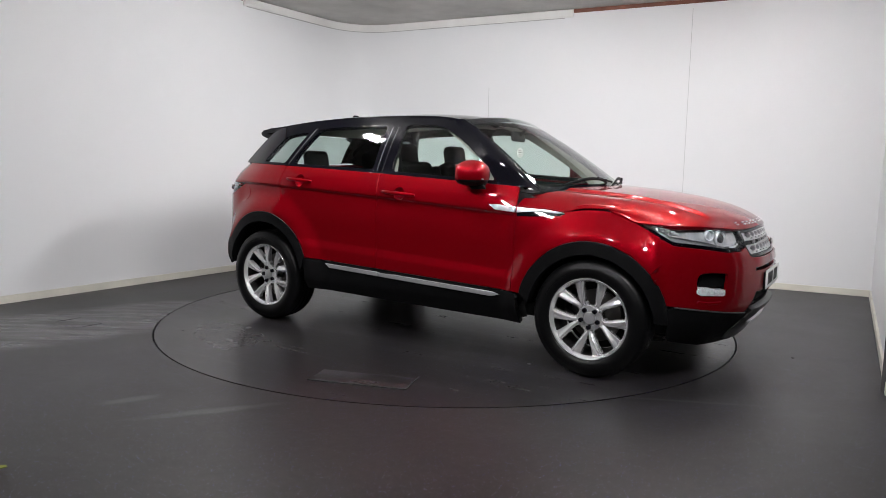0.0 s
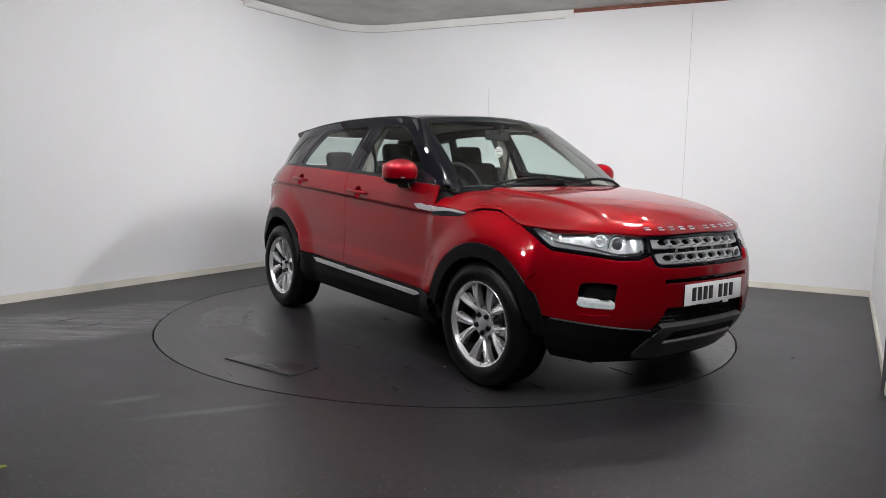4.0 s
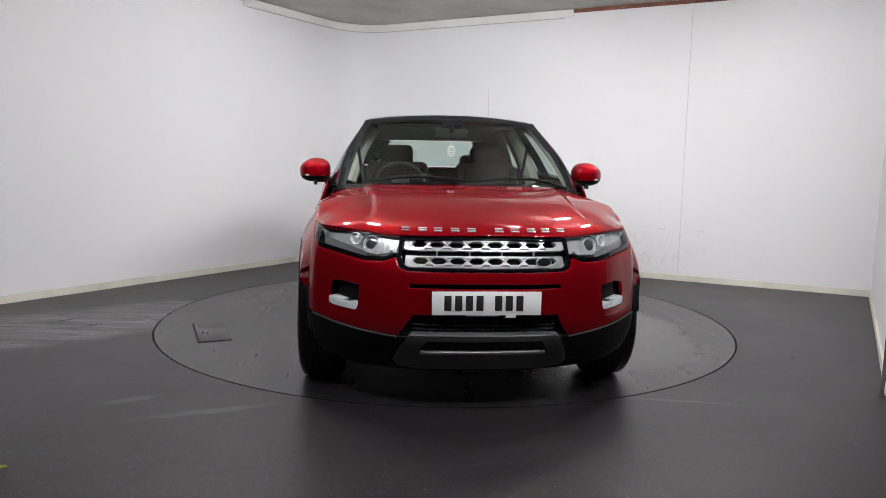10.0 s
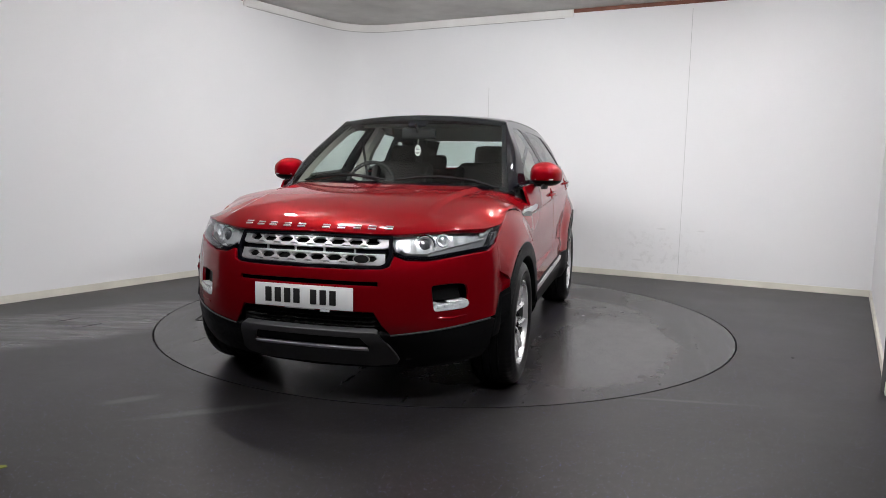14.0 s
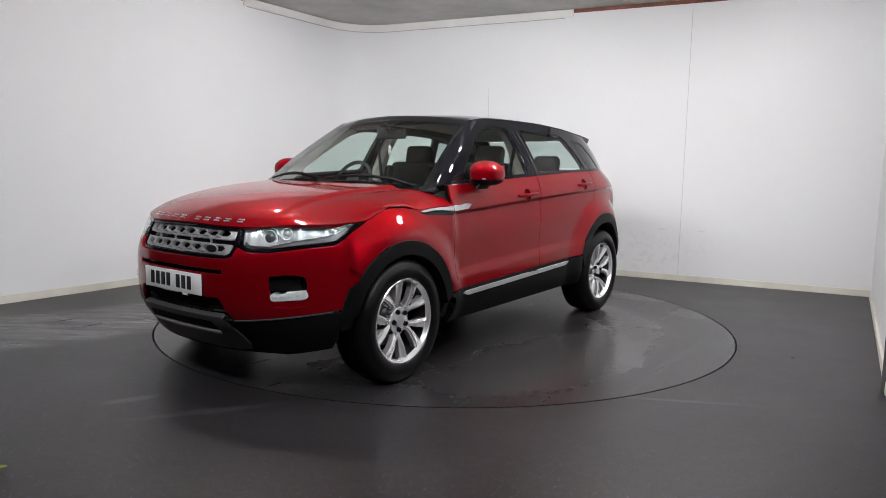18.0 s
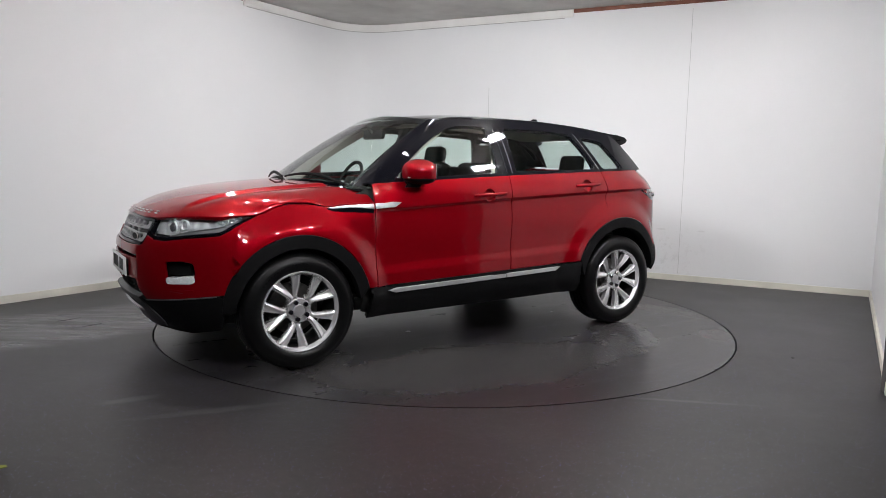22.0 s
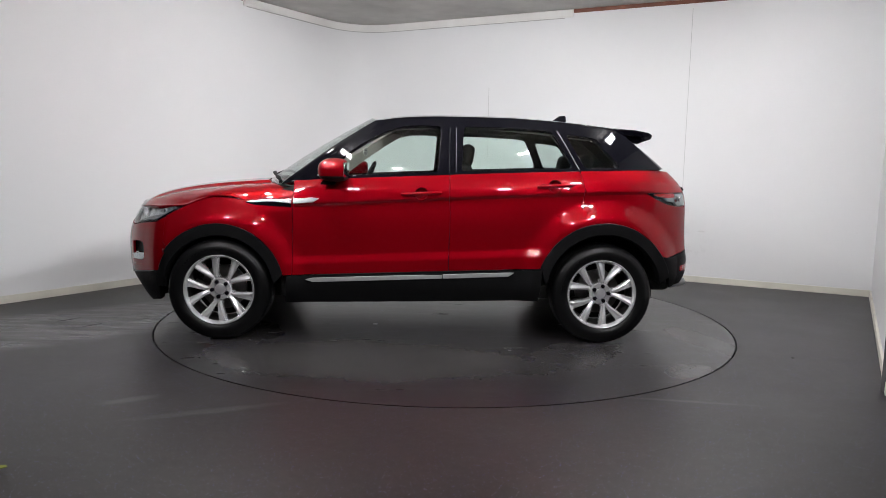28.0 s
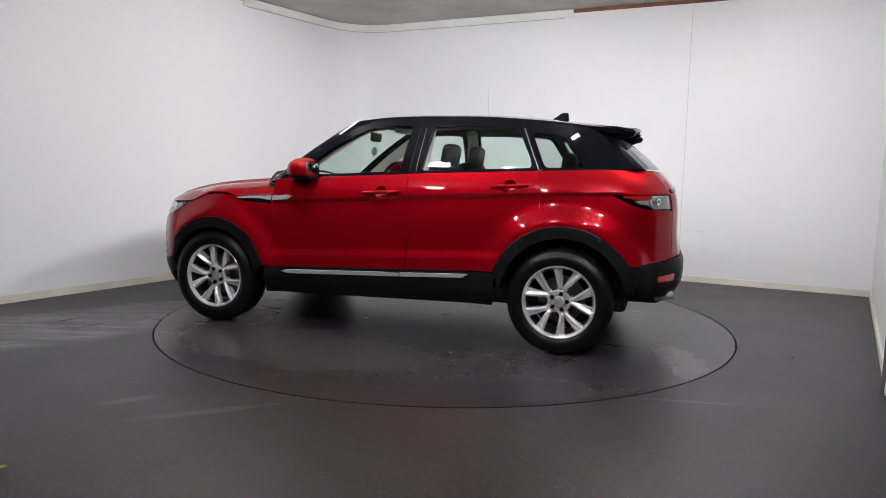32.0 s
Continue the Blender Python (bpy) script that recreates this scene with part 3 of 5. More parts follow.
def wrap(s, z, off=0.0):
    """The body's skin: s round the outline from the nose (negative on the right), z the height."""
    a = abs(s)
    e = 0.004
    x, y = PX(a), PY(a)
    tx, ty = PX(min(a + e, S_END)) - PX(max(a - e, 0 if a > e else -a)), PY(min(a + e, S_END)) - PY(a - e)
    n = math.hypot(tx, ty)
    nx, ny = ty / n, -tx / n
    if a < 1e-6:
        nx, ny = 1.0, 0.0
    for (s0, f0), (s1, f1) in zip(PROFILES, PROFILES[1:]):
        if a <= s1 or s1 == S_END:
            t = smooth(s0, s1, a)
            d = f0(z) * (1 - t) + f1(z) * t
            break
    if -1.9 < x < 1.7:
        door = smooth(0.86, 0.78, x) * smooth(-1.85, -1.6, x)
        if door > 0:
            k = z - CREASE(x)
            d -= 0.019 * door * smooth(0.004, -0.020, k) * smooth(-0.26, -0.025, k)
        low = smooth(0.95, 0.75, x) * smooth(-1.1, -0.8, x)
        if low > 0:
            k = z - LOWER(x)
            d -= 0.013 * low * smooth(-0.06, 0.012, k) * smooth(0.30, 0.05, k)
        for cx, cz, r0 in (ARCH_F, ARCH_R):
            r = math.hypot(x - cx, z - cz)
            d += 0.040 * (1 - smooth(r0 + 0.005, r0 + 0.17, r)) * smooth(0.15, 0.35, z)
    d += off
    return (x + nx * d, math.copysign(y + ny * d, s) if a > 1e-9 else 0.0, z)


def on_side(x, z, off=0.0):
    return wrap(s_at_x(x), z, off)


ROOF = spline((-1.85, -1.7, -1.47, -1.3, -1.1, -0.888, -0.68, -0.27, -0.065, 0.139, 0.302, 0.40), (1.46, 1.484, 1.513, 1.534, 1.555, 1.571, 1.582, 1.586, 1.582, 1.567, 1.530, 1.49))
PILLAR = spline((0.25, 0.302, 0.546, 0.709, 0.90), (1.55, 1.527, 1.401, 1.297, 1.13))


def cabin(x, z, off=0.0):
    """The side of the cabin: glass and pillars."""
    zb = BELT(x)
    k = z - zb
    # narrower towards the foot of the windscreen pillar
    y = on_side(x, zb)[1] - 0.012 - 0.030 * smooth(0.25, 0.80, x) * smooth(0.40, 0.0, k)
    return (x, y - 0.50 * k - 0.42 * k * k + off, z)


def roof_edge(x):
    return cabin(x, ROOF(x))[1]


def roof(x, y):
    e = roof_edge(x)
    t = min(abs(y) / e, 1.0)
    return (x, y, ROOF(x) + 0.034 * (1 - t**2.6))


HOOD_MID = spline((0.80, 0.96, 1.21, 1.42, 1.64, 1.85, 1.97, 2.02, 2.045), (1.125, 1.122, 1.106, 1.088, 1.062, 1.018, 0.965, 0.925, 0.892))
HOOD_EDGE_Z = spline((0.80, 1.0, 1.15, 1.27, 1.38, 1.48, 1.577, 1.80, 2.05), (0.998, 0.992, 0.980, 0.998, 0.998, 0.974, 0.932, 0.895, 0.885))
HOOD_EDGE_Y = spline((0.80, 1.0, 1.27, 1.38, 1.48, 1.577, 1.70, 1.85, 2.05), (0.850, 0.858, 0.866, 0.860, 0.843, 0.820, 0.782, 0.72, 0.60))
HOOD_FRONT = spline((0, 0.3, 0.5, 0.7, 0.85, 0.95, 1.0), (2.038, 2.028, 2.000, 1.925, 1.80, 1.67, 1.585))
HOOD_BACK = spline((0, 0.4, 0.64, 0.75, 0.85, 1.0), (1.13, 1.07, 0.955, 0.865, 0.836, 0.832))


LAMP_TOP = spline((0.0, s_at_y(0.44), s_at_y(0.60), s_at_y(0.74), s_at_x(1.75), s_at_x(1.66), s_at_x(1.577)), (0.902, 0.896, 0.906, 0.916, 0.921, 0.928, 0.934))
S_TIP = s_at_x(1.577)


def hood(b, w, off=0.0):
    """The bonnet, b across and w forwards; its front lip and its sides lie on the body's skin."""
    p = Vector(hood_raw(b, w))
    c, k = min(abs(b), 1.0), min(max(w, 0.0), 1.0)
    front = Vector(wrap(math.copysign(c * S_TIP, b), LAMP_TOP(c * S_TIP), 0.002)) - Vector(hood_raw(b, 1.0))
    e = Vector(hood_raw(math.copysign(1.0, b), w))
    rim = Vector(wrap(math.copysign(s_at_x(e.x), b), HOOD_EDGE_Z(e.x) - 0.004, 0.002)) - e
    corner = k**7 * c**9
    return tuple(p + front * (k**7 - corner * 0.5) + rim * (c**9 - corner * 0.5) + Vector((0, 0, off)))


RIDGE = spline((0.8, 1.1, 1.5, 1.85, 2.05), (0.60, 0.575, 0.53, 0.50, 0.49))


def hood_raw(b, w, off=0.0):
    """A nearly flat middle between two sharp ridges, and shoulders that roll down to the wings."""
    c = min(abs(b), 1.0)
    x = HOOD_BACK(c) + w * (HOOD_FRONT(c) - HOOD_BACK(c))
    ye, ze, zm = HOOD_EDGE_Y(x), HOOD_EDGE_Z(x), HOOD_MID(x)
    y = ye * math.sin(c * math.pi / 2)
    yc = min(RIDGE(x), 0.84 * ye)
    drop = 0.020 * smooth(2.0, 1.80, x)
    crown = 0.012 + 0.014 * smooth(1.3, 2.0, x)
    z = zm - crown * min(y / yc, 1.0) ** 2 - drop * smooth(yc - 0.006, yc + 0.040, y)
    if y > yc:
        u = min((y - yc) / (ye - yc), 1.0)
        z = ze + (z - ze) * max(1 - u**2.3, 0.0) ** 0.75
    return (x, math.copysign(y, b), z + off)


def screen(v, w):
    """The windscreen, v across and w upwards."""
    x0, x1 = 1.13 - 0.20 * v * v, 0.335 - 0.06 * v * v
    y0, y1 = 0.775 * v, 0.618 * v
    z0, z1 = 1.105 - 0.028 * v * v, 1.592 - 0.046 * v * v
    k = 0.016 * math.sin(math.pi * w)
    return (x0 + (x1 - x0) * w + 0.45 * k, y0 + (y1 - y0) * w, z0 + (z1 - z0) * w + k)


def tail_screen(v, w):
    x0, x1 = -1.905 + 0.17 * v * v, -1.60 + 0.10 * v * v
    y0, y1 = 0.765 * v, 0.565 * v
    z0, z1 = 1.228, 1.468 - 0.01 * v * v
    return (x0 + (x1 - x0) * w, y0 + (y1 - y0) * w, z0 + (z1 - z0) * w + 0.02 * math.sin(math.pi * w))


CAR = thing("car", "glossy dark red five-door off-road car with black roof on the turntable", "car")


def circle_arc(cx, cz, r, a0, a1, n):
    return [(cx + r * math.cos(radians(a0 + (a1 - a0) * i / n)), cz + r * math.sin(radians(a0 + (a1 - a0) * i / n))) for i in range(n + 1)]


def side_outline(pts):
    """An outline in (x, z) turned into (s, z)."""
    return [(s_at_x(x), z) for x, z in pts]


def arch_hits(cx, cz, r, z):
    return cx + math.sqrt(max(r * r - (z - cz) ** 2, 0))


# ------------------------------------------------------------------ body panels
def body_panels():
    af, ar = ARCH_F, ARCH_R
    # outlines in (x, z), front to rear
    th = math.degrees(math.asin((0.462 - af[1]) / af[2]))
    fender = [(0.830, 0.468), (0.830, 0.986), (1.0, 0.980), (1.15, 0.968), (1.27, 0.986), (1.38, 0.986), (1.48, 0.962), (1.577, 0.918), (1.66, 0.878), (1.710, 0.850), (1.720, 0.70)]
    fender += circle_arc(af[0], af[1], af[2] + 0.004, 40, 180 - th, 22)
    for side in (1, -1):
        panel("front_wing", side_outline(fender), wrap, PAINT, CAR, 0.03, side=side, grid=(0.03, 0.015))
    door = [(x, RED_LOW(x)) for x in (0.822, 0.3, -0.246)] + [(-0.252, 0.9), (-0.246, 1.0), (-0.246, BELT(-0.246))] + [(x, BELT(x)) for x in (0.1, 0.4, 0.6, 0.75)] + [(0.822, 1.108)]
    ta = math.degrees(math.asin((RED_LOW(-0.9) - ar[1]) / ar[2]))
    rear_door = [(-0.254, RED_LOW(-0.254)), (-0.6, RED_LOW(-0.6))] + circle_arc(ar[0], ar[1], ar[2] + 0.004, ta, 71, 10) + [(-1.176, 1.0), (-1.185, 1.08), (-1.158, 1.19), (-1.150, BELT(-1.15)), (-0.8, BELT(-0.8)), (-0.5, BELT(-0.5)), (-0.254, BELT(-0.254)), (-0.254, 1.0), (-0.260, 0.9)]
    quarter = circle_arc(ar[0], ar[1], ar[2] + 0.004, 70, 150, 14) + [(-1.80, 0.615), (-1.96, 0.64)]
    quarter_top = [(-1.166, BELT(-1.166)), (-1.166, 1.19), (-1.193, 1.08), (-1.184, 1.0)]
    lamp = [(-1.955, 0.965), (-1.88, 0.968), (-1.80, 0.985), (-1.72, 1.02), (-1.640, 1.062), (-1.70, 1.068), (-1.955, 1.072)]
    for side in (1, -1):
        for name, out in (("front_door", door), ("rear_door", rear_door)):
            x, z = (-0.056, 1.034) if name == "front_door" else (-0.980, 1.101)
            d = panel(name, side_outline(out), wrap, PAINT, CAR, 0.03, side=side, holes=[side_outline(circle_arc(x, z, 0.047, 0, 345, 24))], grid=(0.045, 0.0075), label="red door with a crease below the handle")
            door_fittings(d, name, side)
        q = [(s_at_x(x), z) for x, z in quarter] + [(r_at_y(0.62), 0.655), (r_at_y(0.62), 0.96)] + [(s_at_x(x), z) for x, z in lamp] + [(r_at_y(0.66), 1.076), (r_at_y(0.66), 1.215)] + [(s_at_x(x), BELT(x)) for x in (-1.85, -1.7, -1.5, -1.3)] + [(s_at_x(x), z) for x, z in quarter_top]
        panel("rear_wing", q, wrap, PAINT, CAR, 0.03, side=side, grid=(0.03, 0.0095))
        tail_lamp(lamp, side)
    flap = panel("fuel_flap", side_outline(circle_arc(-1.60, 0.985, 0.052, 0, 350, 20)), wrap, PAINT, CAR, 0.02, lift=0.003, side=-1)
    # nose
    y = s_at_y
    top = [(s_at_x(1.7245), 0.70), (s_at_x(1.7145), 0.842), (s_at_x(1.79), 0.806), (y(0.70), 0.782), (y(0.60), 0.765), (y(0.50), 0.768), (y(0.445), 0.790), (y(0.425), 0.742), (y(0.39), 0.728), (y(0.2), 0.724)]
    low = [(0.0, 0.528), (y(0.352), 0.528), (y(0.392), 0.460), (y(0.43), 0.412), (y(0.60), 0.432), (y(0.76), 0.458), (s_at_x(1.80), 0.474)]
    arc = [(s_at_x(x), z) for x, z in circle_arc(af[0], af[1], af[2] + 0.004, 15, 39.4, 5)]
    half = top[::-1] + arc[::-1] + low[::-1]
    full = [(0.0, 0.724)] + half + [(-s, z) for s, z in half[::-1] if s > 1e-6]
    slot = [(y(0.372), 0.648), (y(0.372), 0.676), (0, 0.679), (-y(0.372), 0.676), (-y(0.372), 0.648), (0, 0.645)]
    pocket = [(y(0.612), 0.535), (y(0.602), 0.655), (y(0.70), 0.664), (y(0.752), 0.655), (y(0.762), 0.60), (y(0.748), 0.524), (y(0.64), 0.518)]
    bumper = panel("front_bumper", full, wrap, PAINT, CAR, 0.03, holes=[slot, fillet(pocket, 0.022), [(-s, z) for s, z in fillet(pocket, 0.022)]], skirt=0.012, lip=0.005)
    panel("intake_slot", [(s * 1.03, 0.662 + (z - 0.662) * 1.6) for s, z in slot], lambda s, z: wrap(s, z, -0.03), GLOSSBLACK, bumper, 0.04, skirt=0)
    for side in (1, -1):
        fog_lamp(bumper, pocket, side)
    # black lower nose and the lower intake
    inlet = [(0.0, 0.522), (y(0.346), 0.522), (y(0.386), 0.455), (y(0.425), 0.404), (0.0, 0.400)]
    panel("lower_intake", inlet[:-1] + [(-s, z) for s, z in inlet[::-1] if s > 0], lambda s, z: wrap(s, z, -0.035 - 0.01 * math.cos(z * 260)), UNDER, bumper, 0.03, grid=(0.05, 0.006), skirt=0.02, label="black slatted intake mesh")
    apron = [(0.0, 0.415), (y(0.42), 0.404), (y(0.60), 0.424), (y(0.76), 0.450), (s_at_x(1.80), 0.466)] + [(s_at_x(x), z) for x, z in circle_arc(af[0], af[1], af[2] + 0.004, 12, -5, 6)] + [(s_at_x(1.80), 0.262), (y(0.70), 0.225), (y(0.5), 0.215), (0.0, 0.205)]
    panel("lower_bumper", apron + [(-s, z) for s, z in apron[::-1] if s > 1e-6], lambda s, z: wrap(s, z, 0.004), PLASTIC, CAR, 0.03, skirt=0.03, lip=0.006, label="matt black plastic lower bumper")
    # highlight on the lower bumper's lip, put in as a thin pale strip
    edge = [(y(0.43), 0.408), (y(0.60), 0.428), (y(0.76), 0.454), (s_at_x(1.80), 0.470)]
    for side in (1, -1):
        panel("bumper_glint", edge + [(s, z - 0.005) for s, z in edge[::-1]], lambda s, z: wrap(s, z, 0.009), SATIN, bumper, 0.03, side=side, skirt=0.004, lip=0.001, label="thin pale strip standing in for the highlight over the lower bumper").data.materials[0] = SKID
    skid_plate()
    # lower sides
    for side in (1, -1):
        sill = [(x, RED_LOW(x) - 0.008) for x in (0.86, 0.3, -0.3, -0.9)] + [(-0.88, 0.30), (-0.3, 0.285), (0.3, 0.272), (0.88, 0.262)]
        s1 = panel("sill", side_outline(sill), wrap, PLASTIC, CAR, 0.035, side=side, skirt=0.03, label="matt black plastic sill")
        for x0, x1 in ((0.735, -0.203), (-0.213, -0.705)):
            k0 = lambda x: 0.436 + (0.719 - x) * 0.0398
            strip = [(x0, k0(x0) - 0.004), (x0 - 0.05, k0(x0 - 0.05) + 0.004), (x1, k0(x1) + 0.004), (x1, k0(x1) - 0.020)] + [(x0 - 0.05, k0(x0 - 0.05) - 0.020)]
            if x0 < 0:
                strip[3] = (x1 + 0.04, k0(x1) - 0.020)
                strip[4], strip[0] = (x0, k0(x0) - 0.020), (x0, k0(x0) + 0.004)
                del strip[1]
            panel("sill_strip", side_outline(strip), lambda s, z: wrap(s, z, 0.012), SATIN, s1, 0.03, side=side, skirt=0.014, label="satin silver trim strip")
        for cx, cz, r in (af, ar):
            a0, a1 = (0, 166) if cx > 0 else (21, 168)
            lo0, lo1 = (2, 172) if cx > 0 else (8, 172)
            ring = circle_arc(cx, cz, r - 0.002, a0, a1, 26) + circle_arc(cx, cz - 0.006, r - 0.068, lo1, lo0, 26)
            panel("wheel_arch_trim", side_outline(ring), lambda s, z: wrap(s, z, 0.005), PLASTIC, CAR, 0.03, side=side, skirt=0.05, lip=0.006, label="matt black plastic wheel arch trim")
        # behind the rear wheel
    rb = [(s_at_x(x), z) for x, z in circle_arc(ar[0], ar[1], ar[2] + 0.004, 149, 172, 6)] + [(s_at_x(-1.84), 0.392), (r_at_y(0.7), 0.40), (r_at_y(0.3), 0.40), (S_END - 0.001, 0.40), (S_END - 0.001, 0.64), (r_at_y(0.62), 0.645), (s_at_x(-1.96), 0.630), (s_at_x(-1.80), 0.606)]
    for side in (1, -1):
        b = panel("rear_bumper", rb, wrap, PLASTIC, CAR, 0.035, side=side, skirt=0.02, label="matt black plastic rear bumper")
        panel("reflector", [(r_at_y(0.74), 0.500), (r_at_y(0.60), 0.505), (r_at_y(0.60), 0.548), (r_at_y(0.74), 0.535)], lambda s, z: wrap(s, z, 0.004), REDLENS, b, 0.03, side=side, skirt=0.008, label="red plastic reflector")
        panel("rear_skid", [(r_at_y(0.56), 0.405), (S_END - 0.001, 0.405), (S_END - 0.001, 0.50), (r_at_y(0.50), 0.50)], lambda s, z: wrap(s, z, 0.005), DARKMETAL, b, 0.04, side=side, label="dark grey plastic skid panel")
        gate = [(r_at_y(0.612), 0.66), (S_END - 0.001, 0.655), (S_END - 0.001, 1.215), (r_at_y(0.652), 1.215), (r_at_y(0.652), 1.075), (r_at_y(0.612), 1.07)]
        t = panel("tailgate", gate, wrap, PAINT, CAR, 0.035, side=side)
        panel("gate_trim", [(r_at_y(0.60), 1.085), (S_END - 0.001, 1.085), (S_END - 0.001, 1.11), (r_at_y(0.60), 1.105)], lambda s, z: wrap(s, z, 0.012), GLOSSBLACK, t, 0.04, side=side)
        pipe = moved(revolve([(0.021, -0.06), (0.026, -0.06), (0.026, 0.06), (0.021, 0.06)], 20), pose(-1.985, 0.58 * side, 0.385, 0, 0, 90) @ pose(0, 0, 0, 14, 0, 0))
        part("exhaust_pipe", pipe, SATIN, b, "chrome exhaust tip")
    # inner shell that closes the gaps
    shell = [(0.0, 0.25), (s_at_y(0.8), 0.28)] + [(s_at_x(x), z) for x, z in circle_arc(af[0], af[1], af[2] - 0.03, -8, 188, 18)] + [(s_at_x(0.8), 0.27), (s_at_x(-0.8), 0.30)] + [(s_at_x(x), z) for x, z in circle_arc(ar[0], ar[1], ar[2] - 0.03, 8, 172, 18)] + [(s_at_x(-1.9), 0.41), (S_END - 0.001, 0.41), (S_END - 0.001, 1.2), (s_at_x(-1.85), 1.19), (s_at_x(-1.2), 1.18), (s_at_x(-0.2), 1.14), (s_at_x(0.85), 1.07), (s_at_x(1.2), 0.95), (s_at_x(1.6), 0.86), (s_at_y(0.5), 0.72), (0.0, 0.70)]
    for side in (1, -1):
        panel("inner_shell", shell, lambda s, z: wrap(s, z, -0.055), UNDER, CAR, 0.06, side=side, skirt=0, label="black inner shell behind the panels")


def door_fittings(d, name, side):
    x0, x1, z0, z1 = (0.080, -0.192, 1.030, 1.046) if name == "front_door" else (-0.856, -1.105, 1.098, 1.112)
    path, rad = [], []
    for i in range(13):
        t = i / 12
        x, z = x0 + (x1 - x0) * t, z0 + (z1 - z0) * t
        p = on_side(x, z)
        lift = 0.006 + 0.017 * math.sin(math.pi * min(max(t, 0.0), 1.0)) ** 0.5
        path.append((x, (p[1] + lift) * side, z))
        rad.append(0.0085 + 0.0045 * math.sin(math.pi * t) ** 0.5)
    h = part("handle", tube(path, rad, 10), PAINT, d, "red pull handle")
    xm, zm = (x0 + x1) / 2, (z0 + z1) / 2 - 0.004
    bowl = side_outline(circle_arc(xm, zm, 0.050, 0, 345, 24))
    cs, cz = s_at_x(xm), zm
    panel("handle_cup", bowl, lambda s, z: wrap(s, z, 0.001 - 0.040 * max(0.0, 1 - ((s - cs) ** 2 + (z - cz) ** 2) / 0.0026) ** 0.5), PAINT, d, 0.012, side=side, skirt=0.002, lip=0.001)
    if name == "front_door":
        k = [(0.822, 0.986), (0.70, 0.995), (0.648, 0.992), (0.69, 0.967), (0.822, 0.956)]
        panel("vent_blade", side_outline(k), lambda s, z: wrap(s, z, 0.006), SATIN, d, 0.02, side=side, skirt=0.01, label="satin silver vent blade")
    zs = [(x, BELT(x) + 0.002) for x in ((0.80, 0.5, 0.2, -0.05, -0.246) if name == "front_door" else (-0.254, -0.5, -0.8, -1.15))]
    seal = zs + [(x, z + 0.016) for x, z in zs[::-1]]
    panel("window_seal", seal, lambda x, z: cabin(x, z, 0.008), GLOSSBLACK, d, 0.03, side=side, skirt=0.008, label="black window seal")


def tail_lamp(lamp, side):
    out = [(s_at_x(x), z) for x, z in lamp] + [(r_at_y(0.665), 1.072), (r_at_y(0.625), 1.066), (r_at_y(0.625), 0.966)][::1]
    mid = sum(s for s, z in out) / len(out)
    shape = [(mid + (s - mid) * 0.985, 1.018 + (z - 1.018) * 0.95) for s, z in out]
    base = panel("tail_lamp", shape, lambda s, z: wrap(s, z, -0.022), GLOSSBLACK, CAR, 0.02, side=side, label="red and clear rear lamp with black frame")
    upper = [(s_at_x(-1.72), 1.044), (s_at_x(-1.80), 1.036), (s_at_x(-1.90), 1.034), (s_at_x(-1.90), 1.062), (s_at_x(-1.72), 1.060)]
    panel("red_lens", upper, lambda s, z: wrap(s, z, -0.012), REDLENS, base, 0.02, side=side)
    clear = [(s_at_x(-1.80), 1.026), (s_at_x(-1.905), 1.030), (s_at_x(-1.91), 1.060), (r_at_y(0.64), 1.06), (r_at_y(0.63), 0.978), (s_at_x(-1.92), 0.977), (s_at_x(-1.88), 1.004), (s_at_x(-1.82), 1.010)]
    panel("clear_lens", clear, lambda s, z: wrap(s, z, -0.008), LAMPGREY, base, 0.02, side=side)
    for x in (-1.895, -1.935):
        p = on_side(x, 1.024, 0.002)
        part("bulb_ring", moved(revolve([(0.014, -0.006), (0.021, -0.006), (0.021, 0.006), (0.014, 0.006)], 18), pose(p[0], p[1] * side, p[2], 0, 0, (58 if side > 0 else -58))), CHROME, base)
    panel("lens", shape, wrap, LENS, base, 0.03, side=side, skirt=0.004)


